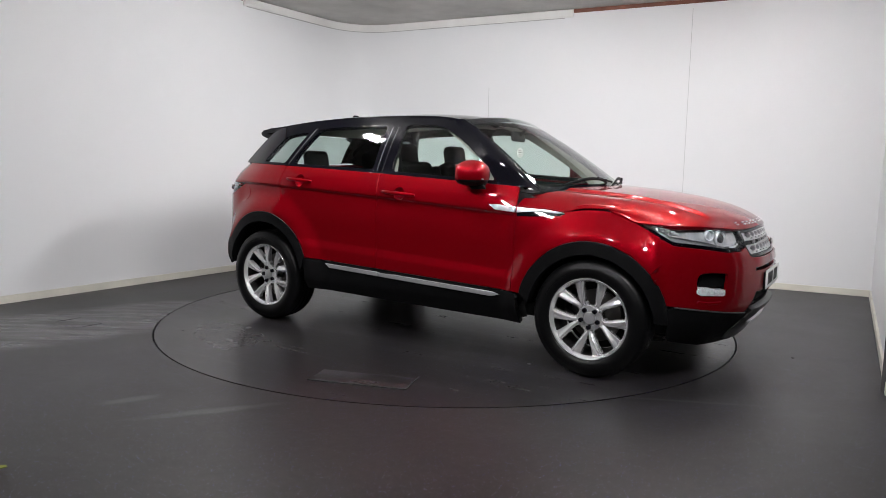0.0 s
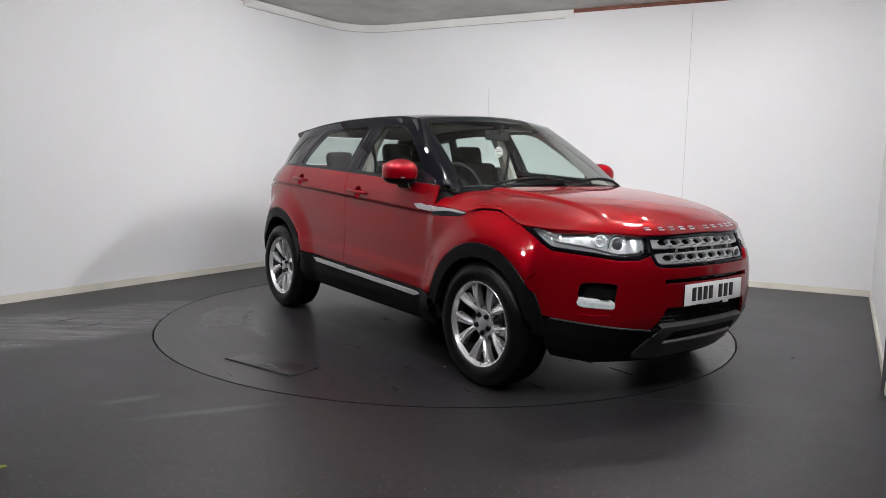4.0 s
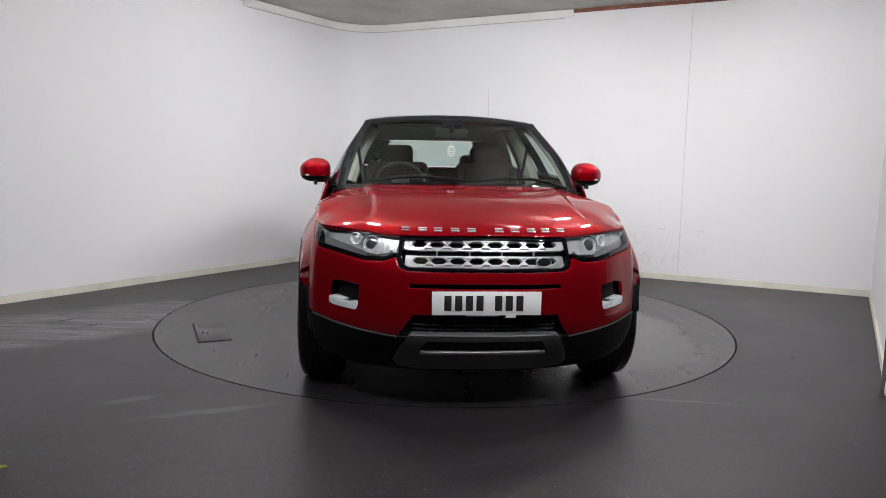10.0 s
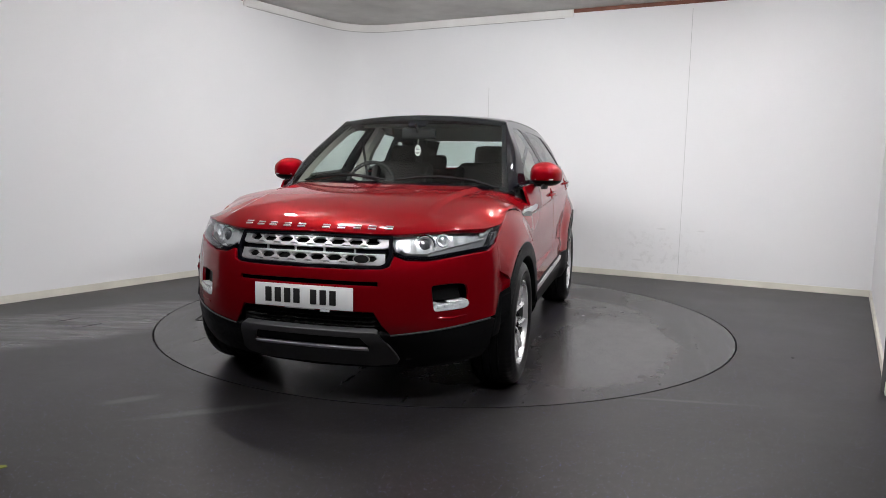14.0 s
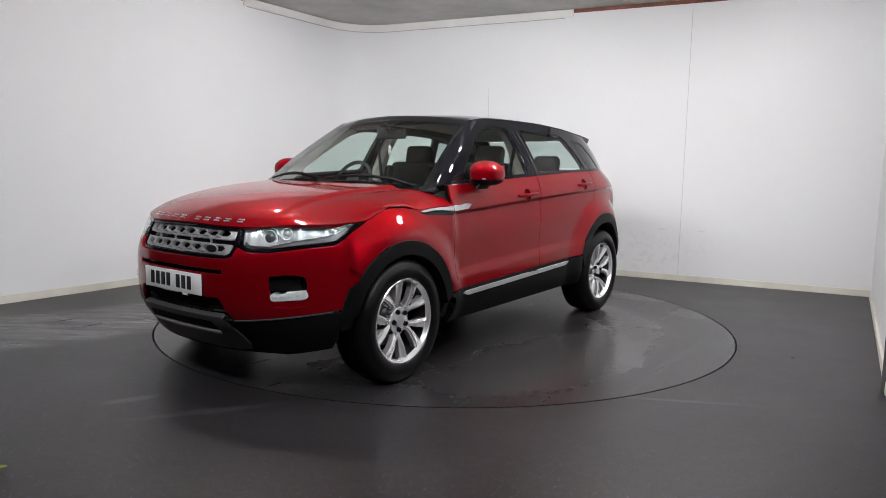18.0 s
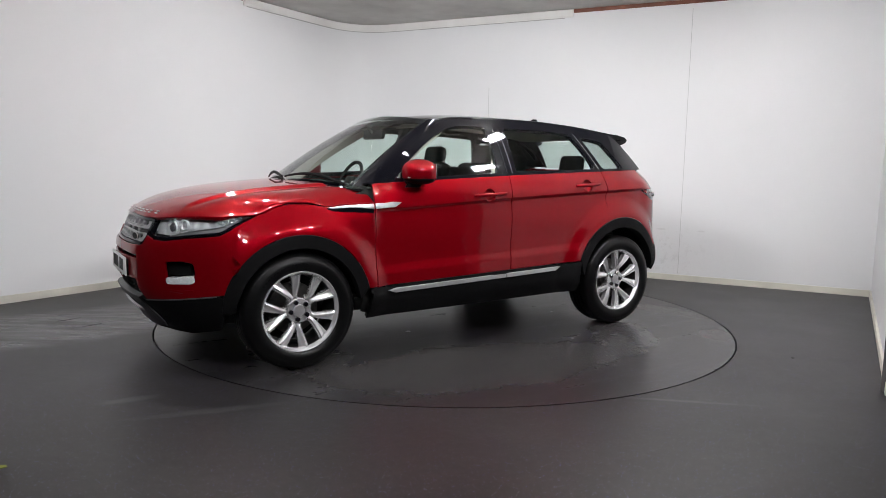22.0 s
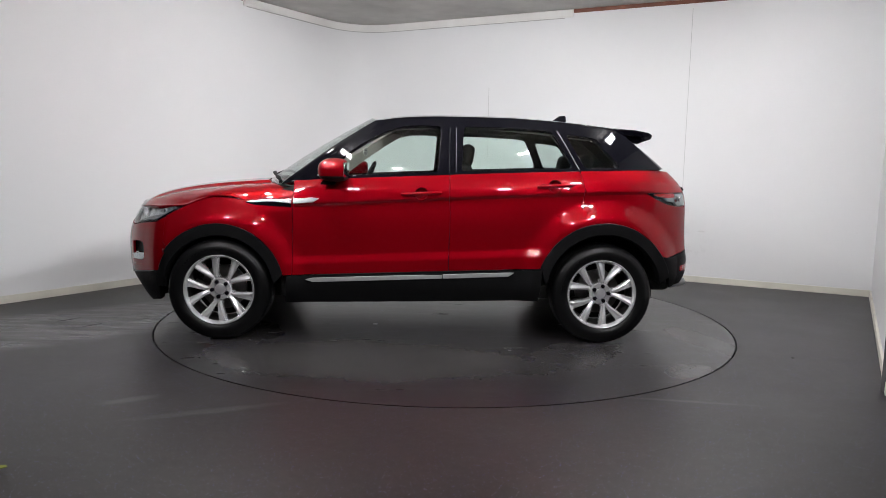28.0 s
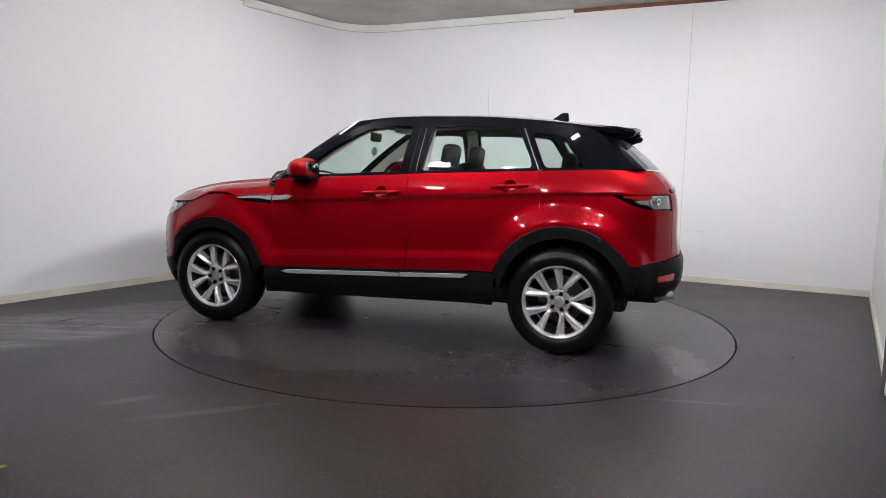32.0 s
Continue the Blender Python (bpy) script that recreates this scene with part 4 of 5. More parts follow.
def fog_lamp(bumper, pocket, side):
    y = s_at_y
    deep = panel("fog_pocket", [(y(0.675) + (s - y(0.675)) * 1.05, 0.585 + (z - 0.585) * 1.05) for s, z in pocket], lambda s, z: wrap(s, z, -0.045), GLOSSBLACK, bumper, 0.03, side=side, skirt=0, label="black recess round the fog lamp")
    strip = [(y(0.618), 0.526), (y(0.618), 0.561), (y(0.755), 0.575), (y(0.760), 0.547), (y(0.742), 0.535)]
    strip = fillet(strip, 0.014)
    lampb = panel("fog_lamp", strip, lambda s, z: wrap(s, z, 0.002), FOGWHITE, bumper, 0.02, side=side, skirt=0.05, label="slim clear fog lamp strip")
    for k in range(4):
        s = y(0.640 + 0.029 * k)
        p = wrap(s, 0.548 + 0.003 * k, 0.003)
        part("lamp_cell", moved(box(0.006, 0.028, 0.015, bevel=0.002), pose(p[0] - 0.002, p[1] * side, p[2], 0, 0, 40 * side)), FOGWHITE, lampb)
    panel("lens", strip, lambda s, z: wrap(s, z, 0.008), LENS, lampb, 0.03, side=side, skirt=0.006)
    panel("mesh_plate", [(y(0.59), 0.572), (y(0.59), 0.648), (y(0.72), 0.658), (y(0.735), 0.582)], lambda s, z: wrap(s, z, -0.03), PLASTIC, bumper, 0.03, side=side, label="black textured plate")
    rim = [(y(0.635), 0.484), (y(0.70), 0.480), (y(0.752), 0.490), (y(0.750), 0.498), (y(0.70), 0.489), (y(0.638), 0.492)]
    panel("pocket_lip", rim, lambda s, z: wrap(s, z, 0.003), PAINT, bumper, 0.02, side=side, lip=0.004)


def skid_plate():
    y = s_at_y
    skid = [(y(0.355), 0.420), (y(0.375), 0.412), (y(0.475), 0.262), (y(0.46), 0.235), (y(0.36), 0.225)]
    out = skid + [(-s, z) for s, z in skid[::-1]]
    hole = [(y(0.285), 0.394), (y(0.33), 0.338), (y(0.31), 0.322), (-y(0.31), 0.322), (-y(0.33), 0.338), (-y(0.285), 0.394)]
    sk = panel("skid_plate", out, lambda s, z: wrap(s, z, 0.016), SKID, CAR, 0.025, holes=[hole], skirt=0.03, lip=0.006, label="grey painted skid plate with a slot")
    panel("slot_back", [(s * 1.05, 0.345 + (z - 0.345) * 1.3) for s, z in hole], lambda s, z: wrap(s, z, -0.012), UNDER, sk, 0.04, skirt=0)
    blade = [(y(0.315), 0.330), (y(0.32), 0.319), (-y(0.32), 0.319), (-y(0.315), 0.330)]
    panel("bright_edge", blade, lambda s, z: wrap(s, z, 0.026), SATIN, sk, 0.03, skirt=0.012, label="thin bright edge strip")


def bonnet():
    edge = [(-1.0, 0.0)] + [(-1 + 2 * i / 40, 0.0) for i in range(1, 41)] + [(1 - 2 * i / 60, 1.0) for i in range(61)]
    h = panel("bonnet", edge, hood, PAINT, CAR, 0.03, grid=(0.014, 0.03), skirt=0.02, label="red clamshell bonnet with two raised creases")
    # raised badges along the front lip, one for each sign
    marks = [(-0.333 + 0.069 * i) for i in range(5)] + [(0.060 + 0.068 * i) for i in range(5)]
    for i, yy in enumerate(marks):
        c = math.asin(abs(yy) / 0.64) / (math.pi / 2)
        c = math.copysign(c, yy)
        w0 = min((0.90 + 0.001 * k for k in range(100)), key=lambda w: abs(hood(c, w)[2] - 0.909))
        w1 = min((0.88 + 0.001 * k for k in range(120)), key=lambda w: abs(hood(c, w)[2] - 0.935))
        p, q = Vector(hood(c, w0)), Vector(hood(c, w1))
        up = (q - p).normalized()
        along = Vector((-0.12 * math.copysign(1, yy) * abs(yy) / 0.384, 1, 0)).normalized()
        n = along.cross(up).normalized()
        if n.x < 0:
            n = -n
        m = Matrix.Translation((p + q) / 2 + n * 0.002) @ Matrix((along, up, along.cross(up))).transposed().to_4x4()
        for v in (0.0085, -0.0085):
            part("badge_bar", moved(box(0.040, 0.0075, 0.006, (0, v, 0), bevel=0.0015), m), SATIN, h, "satin silver raised badge bar")
    for side in (1, -1):
        # side vents on the wings
        k = [(0.838, 0.985), (1.0, 0.978), (1.13, 0.966), (1.148, 0.958), (1.10, 0.945), (0.838, 0.930)]
        v = panel("wing_vent", side_outline(k), lambda s, z: wrap(s, z, 0.003), GLOSSBLACK, CAR, 0.02, side=side, skirt=0.008, label="black wing vent with a silver blade")
        blade = [(0.838, 0.985), (1.0, 0.980), (1.142, 0.964), (1.11, 0.961), (1.0, 0.968), (0.93, 0.966), (0.838, 0.956)]
        panel("vent_blade", side_outline(blade), lambda s, z: wrap(s, z, 0.009), SATIN, v, 0.02, side=side, skirt=0.008, label="satin silver vent blade")


def head_lamp(side):
    y = s_at_y
    out = [(y(0.440), 0.886), (y(0.437), 0.840), (y(0.452), 0.800), (y(0.50), 0.778), (y(0.60), 0.776), (y(0.70), 0.793), (s_at_x(1.79), 0.818), (s_at_x(1.72), 0.850), (s_at_x(1.655), 0.886), (s_at_x(1.578), 0.925), (s_at_x(1.66), 0.918), (s_at_x(1.75), 0.912), (y(0.74), 0.907), (y(0.60), 0.896)]
    bowl = panel("head_lamp", out, lambda s, z: wrap(s, z, -0.055), LAMPGREY, CAR, 0.025, side=side, skirt=0, label="clear projector head lamp with bright rings")
    tray = [(y(0.455), 0.882), (y(0.455), 0.806), (y(0.50), 0.792), (y(0.60), 0.800), (y(0.70), 0.826), (s_at_x(1.76), 0.866), (s_at_x(1.60), 0.918), (s_at_x(1.75), 0.906), (y(0.60), 0.890)]
    panel("reflector", tray, lambda s, z: wrap(s, z, -0.044 + 0.0025 * math.sin(s * 90)), REFLECTOR, bowl, 0.015, side=side, skirt=0.004)
    c = Vector((1.968, 0.548 * side, 0.840))
    ax = pose(c.x, c.y, c.z, 0, 0, -90 + 20 * side)
    # white colour stands in for the chrome shine of this ring
    part("lamp_ring", moved(revolve([(0.030, -0.03), (0.042, -0.025), (0.044, -0.004), (0.042, 0.002), (0.036, -0.002), (0.030, -0.012)], 36), ax), FOGWHITE, bowl, "inner ring coloured white for its chrome shine")
    part("lamp_ring", moved(revolve([(0.045, -0.03), (0.049, -0.025), (0.049, -0.010), (0.045, -0.010)], 36), ax), GLOSSBLACK, bowl, "black middle ring")
    part("lamp_ring", moved(revolve([(0.050, -0.03), (0.056, -0.02), (0.057, -0.006), (0.054, -0.002), (0.050, -0.010)], 36), ax), REFLECTOR, bowl, "bright outer ring")
    ball = bmesh.new()
    bmesh.ops.create_uvsphere(ball, u_segments=24, v_segments=12, radius=0.030)
    bmesh.ops.scale(ball, vec=(1, 0.6, 1), verts=ball.verts)
    part("projector", moved(ball, ax @ pose(0, -0.008, 0)), LENSBALL, bowl, "dark glass projector lens")
    c2 = wrap(y(0.675), 0.862, -0.030)
    ax2 = pose(c2[0], c2[1] * side, c2[2], 0, 0, -90 + 34 * side)
    # shine again put in as white colour
    part("side_bulb_ring", moved(revolve([(0.022, -0.02), (0.031, -0.014), (0.033, 0.002), (0.029, 0.006), (0.022, -0.006)], 28), ax2), FOGWHITE, bowl, "small ring coloured white for its chrome shine")
    part("side_bulb", moved(revolve([(0.0005, 0.0), (0.014, -0.004), (0.023, -0.012), (0.023, -0.018), (0.0005, -0.018)], 24), ax2), REFLECTOR, bowl)
    strip = [(y(0.47), 0.806), (y(0.50), 0.792), (y(0.60), 0.790), (y(0.60), 0.798), (y(0.50), 0.803), (y(0.478), 0.818)]
    panel("light_guide", strip, lambda s, z: wrap(s, z, -0.03), CHROME, bowl, 0.02, side=side, skirt=0.006)
    low = [(y(0.452), 0.800), (y(0.50), 0.778), (y(0.60), 0.776), (y(0.70), 0.793), (s_at_x(1.79), 0.818), (s_at_x(1.72), 0.850), (s_at_x(1.655), 0.886)]
    panel("bezel", low + [(s, z + 0.012) for s, z in low[::-1]], lambda s, z: wrap(s, z, -0.010), GLOSSBLACK, bowl, 0.02, side=side, skirt=0.03, label="black lower bezel")
    for i in range(4):
        x = 1.80 - 0.045 * i
        p = on_side(x, 0.882 + 0.009 * i, -0.032)
        part("lamp_cell", moved(box(0.03, 0.016, 0.02 - 0.003 * i, bevel=0.005), pose(p[0], p[1] * side, p[2], 0, 0, -38 * side)), REFLECTOR, bowl)
    panel("lens", out, lambda s, z: wrap(s, z, -0.004), LENS, bowl, 0.03, side=side, skirt=0.01, label="clear lamp cover")


def grille():
    y = s_at_y
    back = [(y(0.43), 0.735), (y(0.445), 0.90), (0, 0.905), (-y(0.445), 0.90), (-y(0.43), 0.735), (0, 0.725)]
    g = panel("grille", back, lambda s, z: wrap(s, z, -0.075), UNDER, CAR, 0.04, skirt=0, label="black grille with two silver honeycomb bars")
    frame_out = [(y(0.437), 0.884), (y(0.432), 0.79), (y(0.412), 0.748), (y(0.385), 0.734), (0, 0.731), (-y(0.385), 0.734), (-y(0.412), 0.748), (-y(0.432), 0.79), (-y(0.437), 0.884), (0, 0.893)]
    frame_in = [(y(0.424), 0.874), (y(0.419), 0.792), (y(0.402), 0.757), (y(0.378), 0.745), (0, 0.742), (-y(0.378), 0.745), (-y(0.402), 0.757), (-y(0.419), 0.792), (-y(0.424), 0.874), (0, 0.882)]
    panel("surround", frame_out, lambda s, z: wrap(s, z, -0.012), GLOSSBLACK, g, 0.03, holes=[frame_in], skirt=0.05)
    for z0, z1, w, n in ((0.827, 0.874, 0.415, 8), (0.750, 0.799, 0.400, 8)):
        holes = []
        pitch, mid = (2 * w - 0.06) / n, z0 + (z1 - z0) * 0.60
        on = lambda pts: [(math.copysign(s_at_y(abs(a)), a), zz) for a, zz in pts]
        for i in range(n):
            c = -w + 0.03 + pitch * (i + 0.5)
            hw, h = pitch * 0.470, (z1 - z0) * 0.335
            holes.append(on(((c - hw, mid), (c - hw * 0.5, mid + h), (c + hw * 0.5, mid + h), (c + hw, mid), (c + hw * 0.5, mid - h), (c - hw * 0.5, mid - h))))
            if i:
                c -= pitch / 2
                holes.append(on(((c - pitch * 0.34, z0 + 0.004), (c - pitch * 0.15, z0 + 0.0135), (c + pitch * 0.15, z0 + 0.0135), (c + pitch * 0.34, z0 + 0.004))))
                holes.append(on(((c - pitch * 0.20, z1 - 0.0045), (c + pitch * 0.20, z1 - 0.0045), (c, z1 - 0.013))))
        bar = [(s_at_y(w), z0 + 0.006), (s_at_y(w), z1), (0, z1 + 0.004), (-s_at_y(w), z1), (-s_at_y(w), z0 + 0.006), (-s_at_y(w - 0.015), z0), (0, z0 - 0.002), (s_at_y(w - 0.015), z0)]
        panel("honeycomb_bar", bar, lambda s, z: wrap(s, z, -0.022), SATIN, g, 0.02, holes=holes, skirt=0.02, lip=0.002, label="satin silver honeycomb grille bar")
    mid_bar = [(s_at_y(0.405), 0.803), (s_at_y(0.408), 0.823), (-s_at_y(0.408), 0.823), (-s_at_y(0.405), 0.803)]
    panel("middle_bar", mid_bar, lambda s, z: wrap(s, z, -0.040), GLOSSBLACK, g, 0.04, skirt=0.01, label="gloss black bar between the silver bars")
    for i in range(4):
        p = wrap(math.copysign(s_at_y(abs(-0.24 + 0.16 * i)), -0.24 + 0.16 * i), 0.813, -0.03)
        part("grille_post", box(0.012, 0.008, 0.022, p, 0.002), SATIN, g)
    c = Vector(wrap(s_at_y(0.285), 0.777, -0.012))
    oval = moved(revolve([(0.0006, 0.006), (0.036, 0.004), (0.040, -0.004), (0.0006, -0.006)], 28), pose(c.x, c.y, c.z, 0, 0, -78) @ Matrix.Diagonal((1.0, 1, 0.55, 1)))
    part("oval_badge", oval, DARKMETAL, g, "dark green-black oval badge")
    ring = moved(revolve([(0.036, 0.006), (0.040, 0.007), (0.042, 0.0), (0.037, 0.0)], 28), pose(c.x, c.y, c.z, 0, 0, -78) @ Matrix.Diagonal((1.0, 1, 0.55, 1)))
    part("badge_ring", ring, SATIN, g)


def number_plate():
    plate = part("number_plate", box(0.006, 0.522, 0.113, (2.183, 0, 0.587), 0.0025), WHITE, CAR, "white front plate with dark unreadable marks")
    for i, yy in enumerate((-0.186, -0.135, -0.084, -0.034, 0.055, 0.106, 0.157)):
        part("plate_bar", box(0.003, 0.034, 0.072, (2.187, yy, 0.588), 0.001), INK, plate)
    part("plate_base", box(0.03, 0.50, 0.10, (2.166, 0, 0.583), 0.004), PLASTIC, plate)
    part("plate_tab", box(0.004, 0.05, 0.012, (2.184, 0.115, 0.524), 0.001), WHITE, plate)
    part("plate_tab", box(0.004, 0.16, 0.005, (2.184, -0.02, 0.528), 0.001), SATIN, plate)


LENSBALL = Mat("projector_glass", (0.11, 0.11, 0.12), 0.08, 0.2, Coat_Weight=1.0).m
FOGWHITE = make_simple("fog_lamp_white", (0.86, 0.87, 0.88), 0.25, 0.1, var=0.12, scale=60, bump=0.05)
body_panels()
bonnet()
grille()
for _side in (1, -1):
    head_lamp(_side)
number_plate()


# ------------------------------------------------------------------ cabin
def greenhouse():
    top = lambda x: ROOF(x) - 0.012
    front = [(0.83, 1.105), (0.72, 1.185), (0.62, 1.262), (0.48, 1.355), (0.36, 1.432), (0.25, 1.498), (0.16, 1.543)]
    over = [(x, top(x)) for x in (0.10, -0.065, -0.27, -0.68, -0.888, -1.1, -1.3, -1.45)]
    back = [(-1.52, 1.468), (-1.62, 1.38), (-1.72, 1.29), (-1.785, 1.232)]
    ledge = lambda v, w: Vector(on_side(0.84 - 0.80 * v, BELT(0.84 - 0.80 * v) - 0.003)).lerp(Vector(cabin(0.84 - 0.80 * v, BELT(0.84 - 0.80 * v) + 0.008)), w)
    for side in (1, -1):
        patch("door_shoulder", ledge, 16, 2, GLOSSBLACK, CAR, v=(0, 1), side=side, label="black ledge at the foot of the window")
    bottom = [(x, BELT(x) + 0.006) for x in (-1.5, -1.161, -0.7, -0.263, 0.3, 0.7, 0.86)]
    w1 = [(0.640, BELT(0.640) + 0.022), (0.585, 1.205), (0.49, 1.290), (0.37, 1.375), (0.25, 1.446), (0.15, 1.490), (0.05, 1.515), (-0.10, 1.518), (-0.195, 1.512), (-0.172, BELT(-0.17) + 0.022)]
    w2 = [(-0.330, BELT(-0.33) + 0.022), (-0.352, 1.514), (-0.6, 1.512), (-0.88, 1.502), (-0.985, 1.488), (-1.09, 1.30), (-1.110, BELT(-1.11) + 0.02)]
    w3 = [(-1.195, BELT(-1.195) + 0.02), (-1.16, 1.30), (-1.075, 1.470), (-1.20, 1.458), (-1.30, 1.440), (-1.36, 1.36), (-1.43, 1.28), (-1.46, BELT(-1.46) + 0.018)]
    for side in (1, -1):
        f = panel("side_frame", front + over + back + bottom, cabin, GLOSSBLACK, CAR, 0.04, holes=[fillet(w1, 0.03), fillet(w2, 0.03), fillet(w3, 0.03)], side=side, skirt=0.03, label="gloss black pillars round the side windows")
        for w, mat in ((fillet(w1, 0.03), GLASS), (fillet(w2, 0.03), GLASS), (fillet(w3, 0.03), DARKGLASS)):
            g = panel("side_window", w, lambda x, z: cabin(x, z, -0.004), mat, CAR, 0.06, side=side, skirt=0, label="lightly green tinted side window")
            g.visible_shadow = False
        rail = [(-1.016, 1.495), (-1.152, BELT(-1.152) + 0.012), (-1.158, BELT(-1.158) + 0.012), (-1.024, 1.495)]
        panel("window_divider", rail, lambda x, z: cabin(x, z, 0.003), SATIN, f, 0.04, side=side, skirt=0.004, lip=0.001).data.materials[0] = SKID
        for dx in (-0.245, -0.292):
            b = [(dx, BELT(dx) + 0.02), (dx - 0.008, 1.50), (dx - 0.0105, 1.50), (dx - 0.0025, BELT(dx) + 0.02)]
            panel("pillar_gap", b, lambda x, z: cabin(x, z, 0.002), SKID if dx < -0.27 else UNDER, f, 0.05, side=side, skirt=0.002, lip=0.001)
        # windscreen pillar between the screen and the side frame
        def pillar(v, w, side=side):
            a = Vector(screen(0.985, w))
            x = a.x - 0.02
            fx = spline((0, 0.25, 0.5, 0.75, 1.0), (0.83, 0.68, 0.51, 0.335, 0.16))(w)
            fz = spline((0.16, 0.25, 0.36, 0.48, 0.62, 0.72, 0.83), (1.543, 1.498, 1.432, 1.355, 1.262, 1.185, 1.105))(fx)
            b = Vector(cabin(fx, fz))
            p = a.lerp(b, v)
            n = Vector((0.5, 0.6, 0.5))
            return p + n * 0.012 * math.sin(math.pi * v) * smooth(0.0, 0.3, w)
        patch("front_pillar", pillar, 8, 24, GLOSSBLACK, CAR, v=(0, 1), side=side, label="gloss black windscreen pillar")
        def rear_pillar(v, w):
            a = Vector(tail_screen(0.70, w))
            fx = -1.785 + (1.785 - 1.45) * w
            fz = 1.232 + (1.50 - 1.232) * w
            b = Vector(cabin(fx, fz))
            p = a.lerp(b, v)
            return p + Vector((-0.9, 0.45, 0.2)) * 0.022 * math.sin(math.pi * v)
        patch("rear_pillar", rear_pillar, 8, 12, GLOSSBLACK, CAR, v=(0, 1), side=side, label="gloss black rear pillar")
        # the lining faces the cabin: from the pillar's inner edge back along the door
        lining = lambda v, w: Vector(pillar(0.25, w, 1)) + Vector((-0.035 - 0.13 * v, -0.028 + 0.02 * v, -0.025 - 0.02 * v))
        patch("pillar_lining", lining, 3, 16, IVORY, CAR, v=(0, 1), w=(0.06, 0.97), side=side, label="ivory inner pillar lining")
    s = patch("windscreen", screen, 24, 16, GLASS, CAR, v=(-0.985, 0.985), label="clear green-tinted windscreen with a dark upper band")
    s.visible_shadow = False
    band = lambda v, w: Vector(screen(v, w)) + Vector((-0.006, 0, -0.004))
    patch("screen_band", band, 24, 3, GLOSSBLACK, s, v=(-0.985, 0.985), w=(0.93, 1.0), label="black printed border")
    patch("screen_band", band, 24, 3, GLOSSBLACK, s, v=(-0.985, 0.985), w=(0.0, 0.05), label="black printed border")
    for side in (1, -1):
        patch("screen_band", band, 2, 14, GLOSSBLACK, s, v=(0.94, 0.985), w=(0.04, 0.94), side=side, label="black printed border")
    patch("sensor_block", lambda v, w: Vector(screen(v * 0.10, 0.85 + 0.10 * w)) + Vector((-0.02, 0, -0.015)), 6, 4, GLOSSBLACK, s, thick=0.012)
    tg = patch("rear_window", tail_screen, 16, 10, DARKGLASS, CAR, v=(-0.72, 0.72), label="dark tinted rear window")
    tg.visible_shadow = False
    # roof
    xs = [0.272, 0.10, -0.27, -0.68, -1.1, -1.45, -1.60]
    left = [(x, roof_edge(x) + 0.002) for x in xs]
    nose = [(0.272 + 0.062 * (1 - t * t), roof_edge(0.272) * t) for t in (0.8, 0.6, 0.4, 0.2, 0.0, -0.2, -0.4, -0.6, -0.8)]
    r = panel("roof", left + [(x, -y) for x, y in left[::-1]] + nose[::-1], roof, GLOSSBLACK, CAR, 0.05, skirt=0.02, lip=0.008, label="gloss black roof panel")
    patch("roof_lining", lambda v, w: (0.20 - 1.72 * w, v * 0.52, ROOF(0.20 - 1.72 * w) - 0.035), 6, 12, IVORY, CAR, label="ivory roof lining")
    # spoiler
    def blade(v, w):
        x = -1.40 - 0.36 * w + 0.09 * v * v * w
        y = v * (roof_edge(-1.45) + 0.012 - 0.03 * w)
        return (x, y, ROOF(max(x, -1.8)) + 0.036 * (1 - abs(v) ** 2.6) + 0.008 * w)
    bm = bmesh.new()
    deck, under = [], []
    for i in range(21):
        v = -1 + i / 10
        deck.append([bm.verts.new(blade(v, j / 10)) for j in range(11)])
        under.append([bm.verts.new(Vector(blade(v * 0.985, j / 10 * 0.985)) - Vector((0, 0, 0.030 + 0.004 * (j / 10)))) for j in range(11)])
    for i in range(20):
        for j in range(10):
            bm.faces.new((deck[i][j], deck[i + 1][j], deck[i + 1][j + 1], deck[i][j + 1]))
            bm.faces.new((under[i][j], under[i][j + 1], under[i + 1][j + 1], under[i + 1][j]))
        for j in (0, 10):
            bm.faces.new((deck[i][j], under[i][j], under[i + 1][j], deck[i + 1][j]))
    for i in (0, 20):
        for j in range(10):
            bm.faces.new((deck[i][j], deck[i][j + 1], under[i][j + 1], under[i][j]))
    sp = part("spoiler", bm, GLOSSBLACK, CAR, "gloss black roof spoiler")
    part("brake_light", box(0.012, 0.34, 0.014, (-1.752, 0, 1.492), 0.003), REDLENS, sp)
    for side in (1, -1):
        cheek = [(-1.446, 1.528), (-1.511, 1.488), (-1.58, 1.424), (-1.646, 1.415), (-1.699, 1.438), (-1.741, 1.450), (-1.755, 1.478), (-1.727, 1.499), (-1.626, 1.515)]
        part("spoiler_fin", moved(prism(cheek, 0.028, "y", 0.008), Matrix.Translation((0, 0.548 * side, 0))), GLOSSBLACK, sp)
    fin = prism([(-0.02, 0.0), (-0.06, 0.022), (-0.115, 0.062), (-0.165, 0.064), (-0.175, 0.0)], 0.035, "y", 0.008)
    for v in fin.verts:
        v.co.y *= 1.0 - 0.75 * max(0, v.co.z) / 0.065
    part("antenna_fin", moved(fin, Matrix.Translation((-1.05, 0, 1.585))), GLOSSBLACK, CAR, "black shark fin aerial")
    # wiper arms and cowl
    cowl = lambda v, w: (1.15 - 0.24 * v * v - 0.10 * (1 - w), 0.80 * v, 1.075 - 0.02 * v * v + 0.01 * w)
    patch("cowl", cowl, 20, 3, PLASTIC, CAR, thick=0.01, label="black plastic scuttle panel")
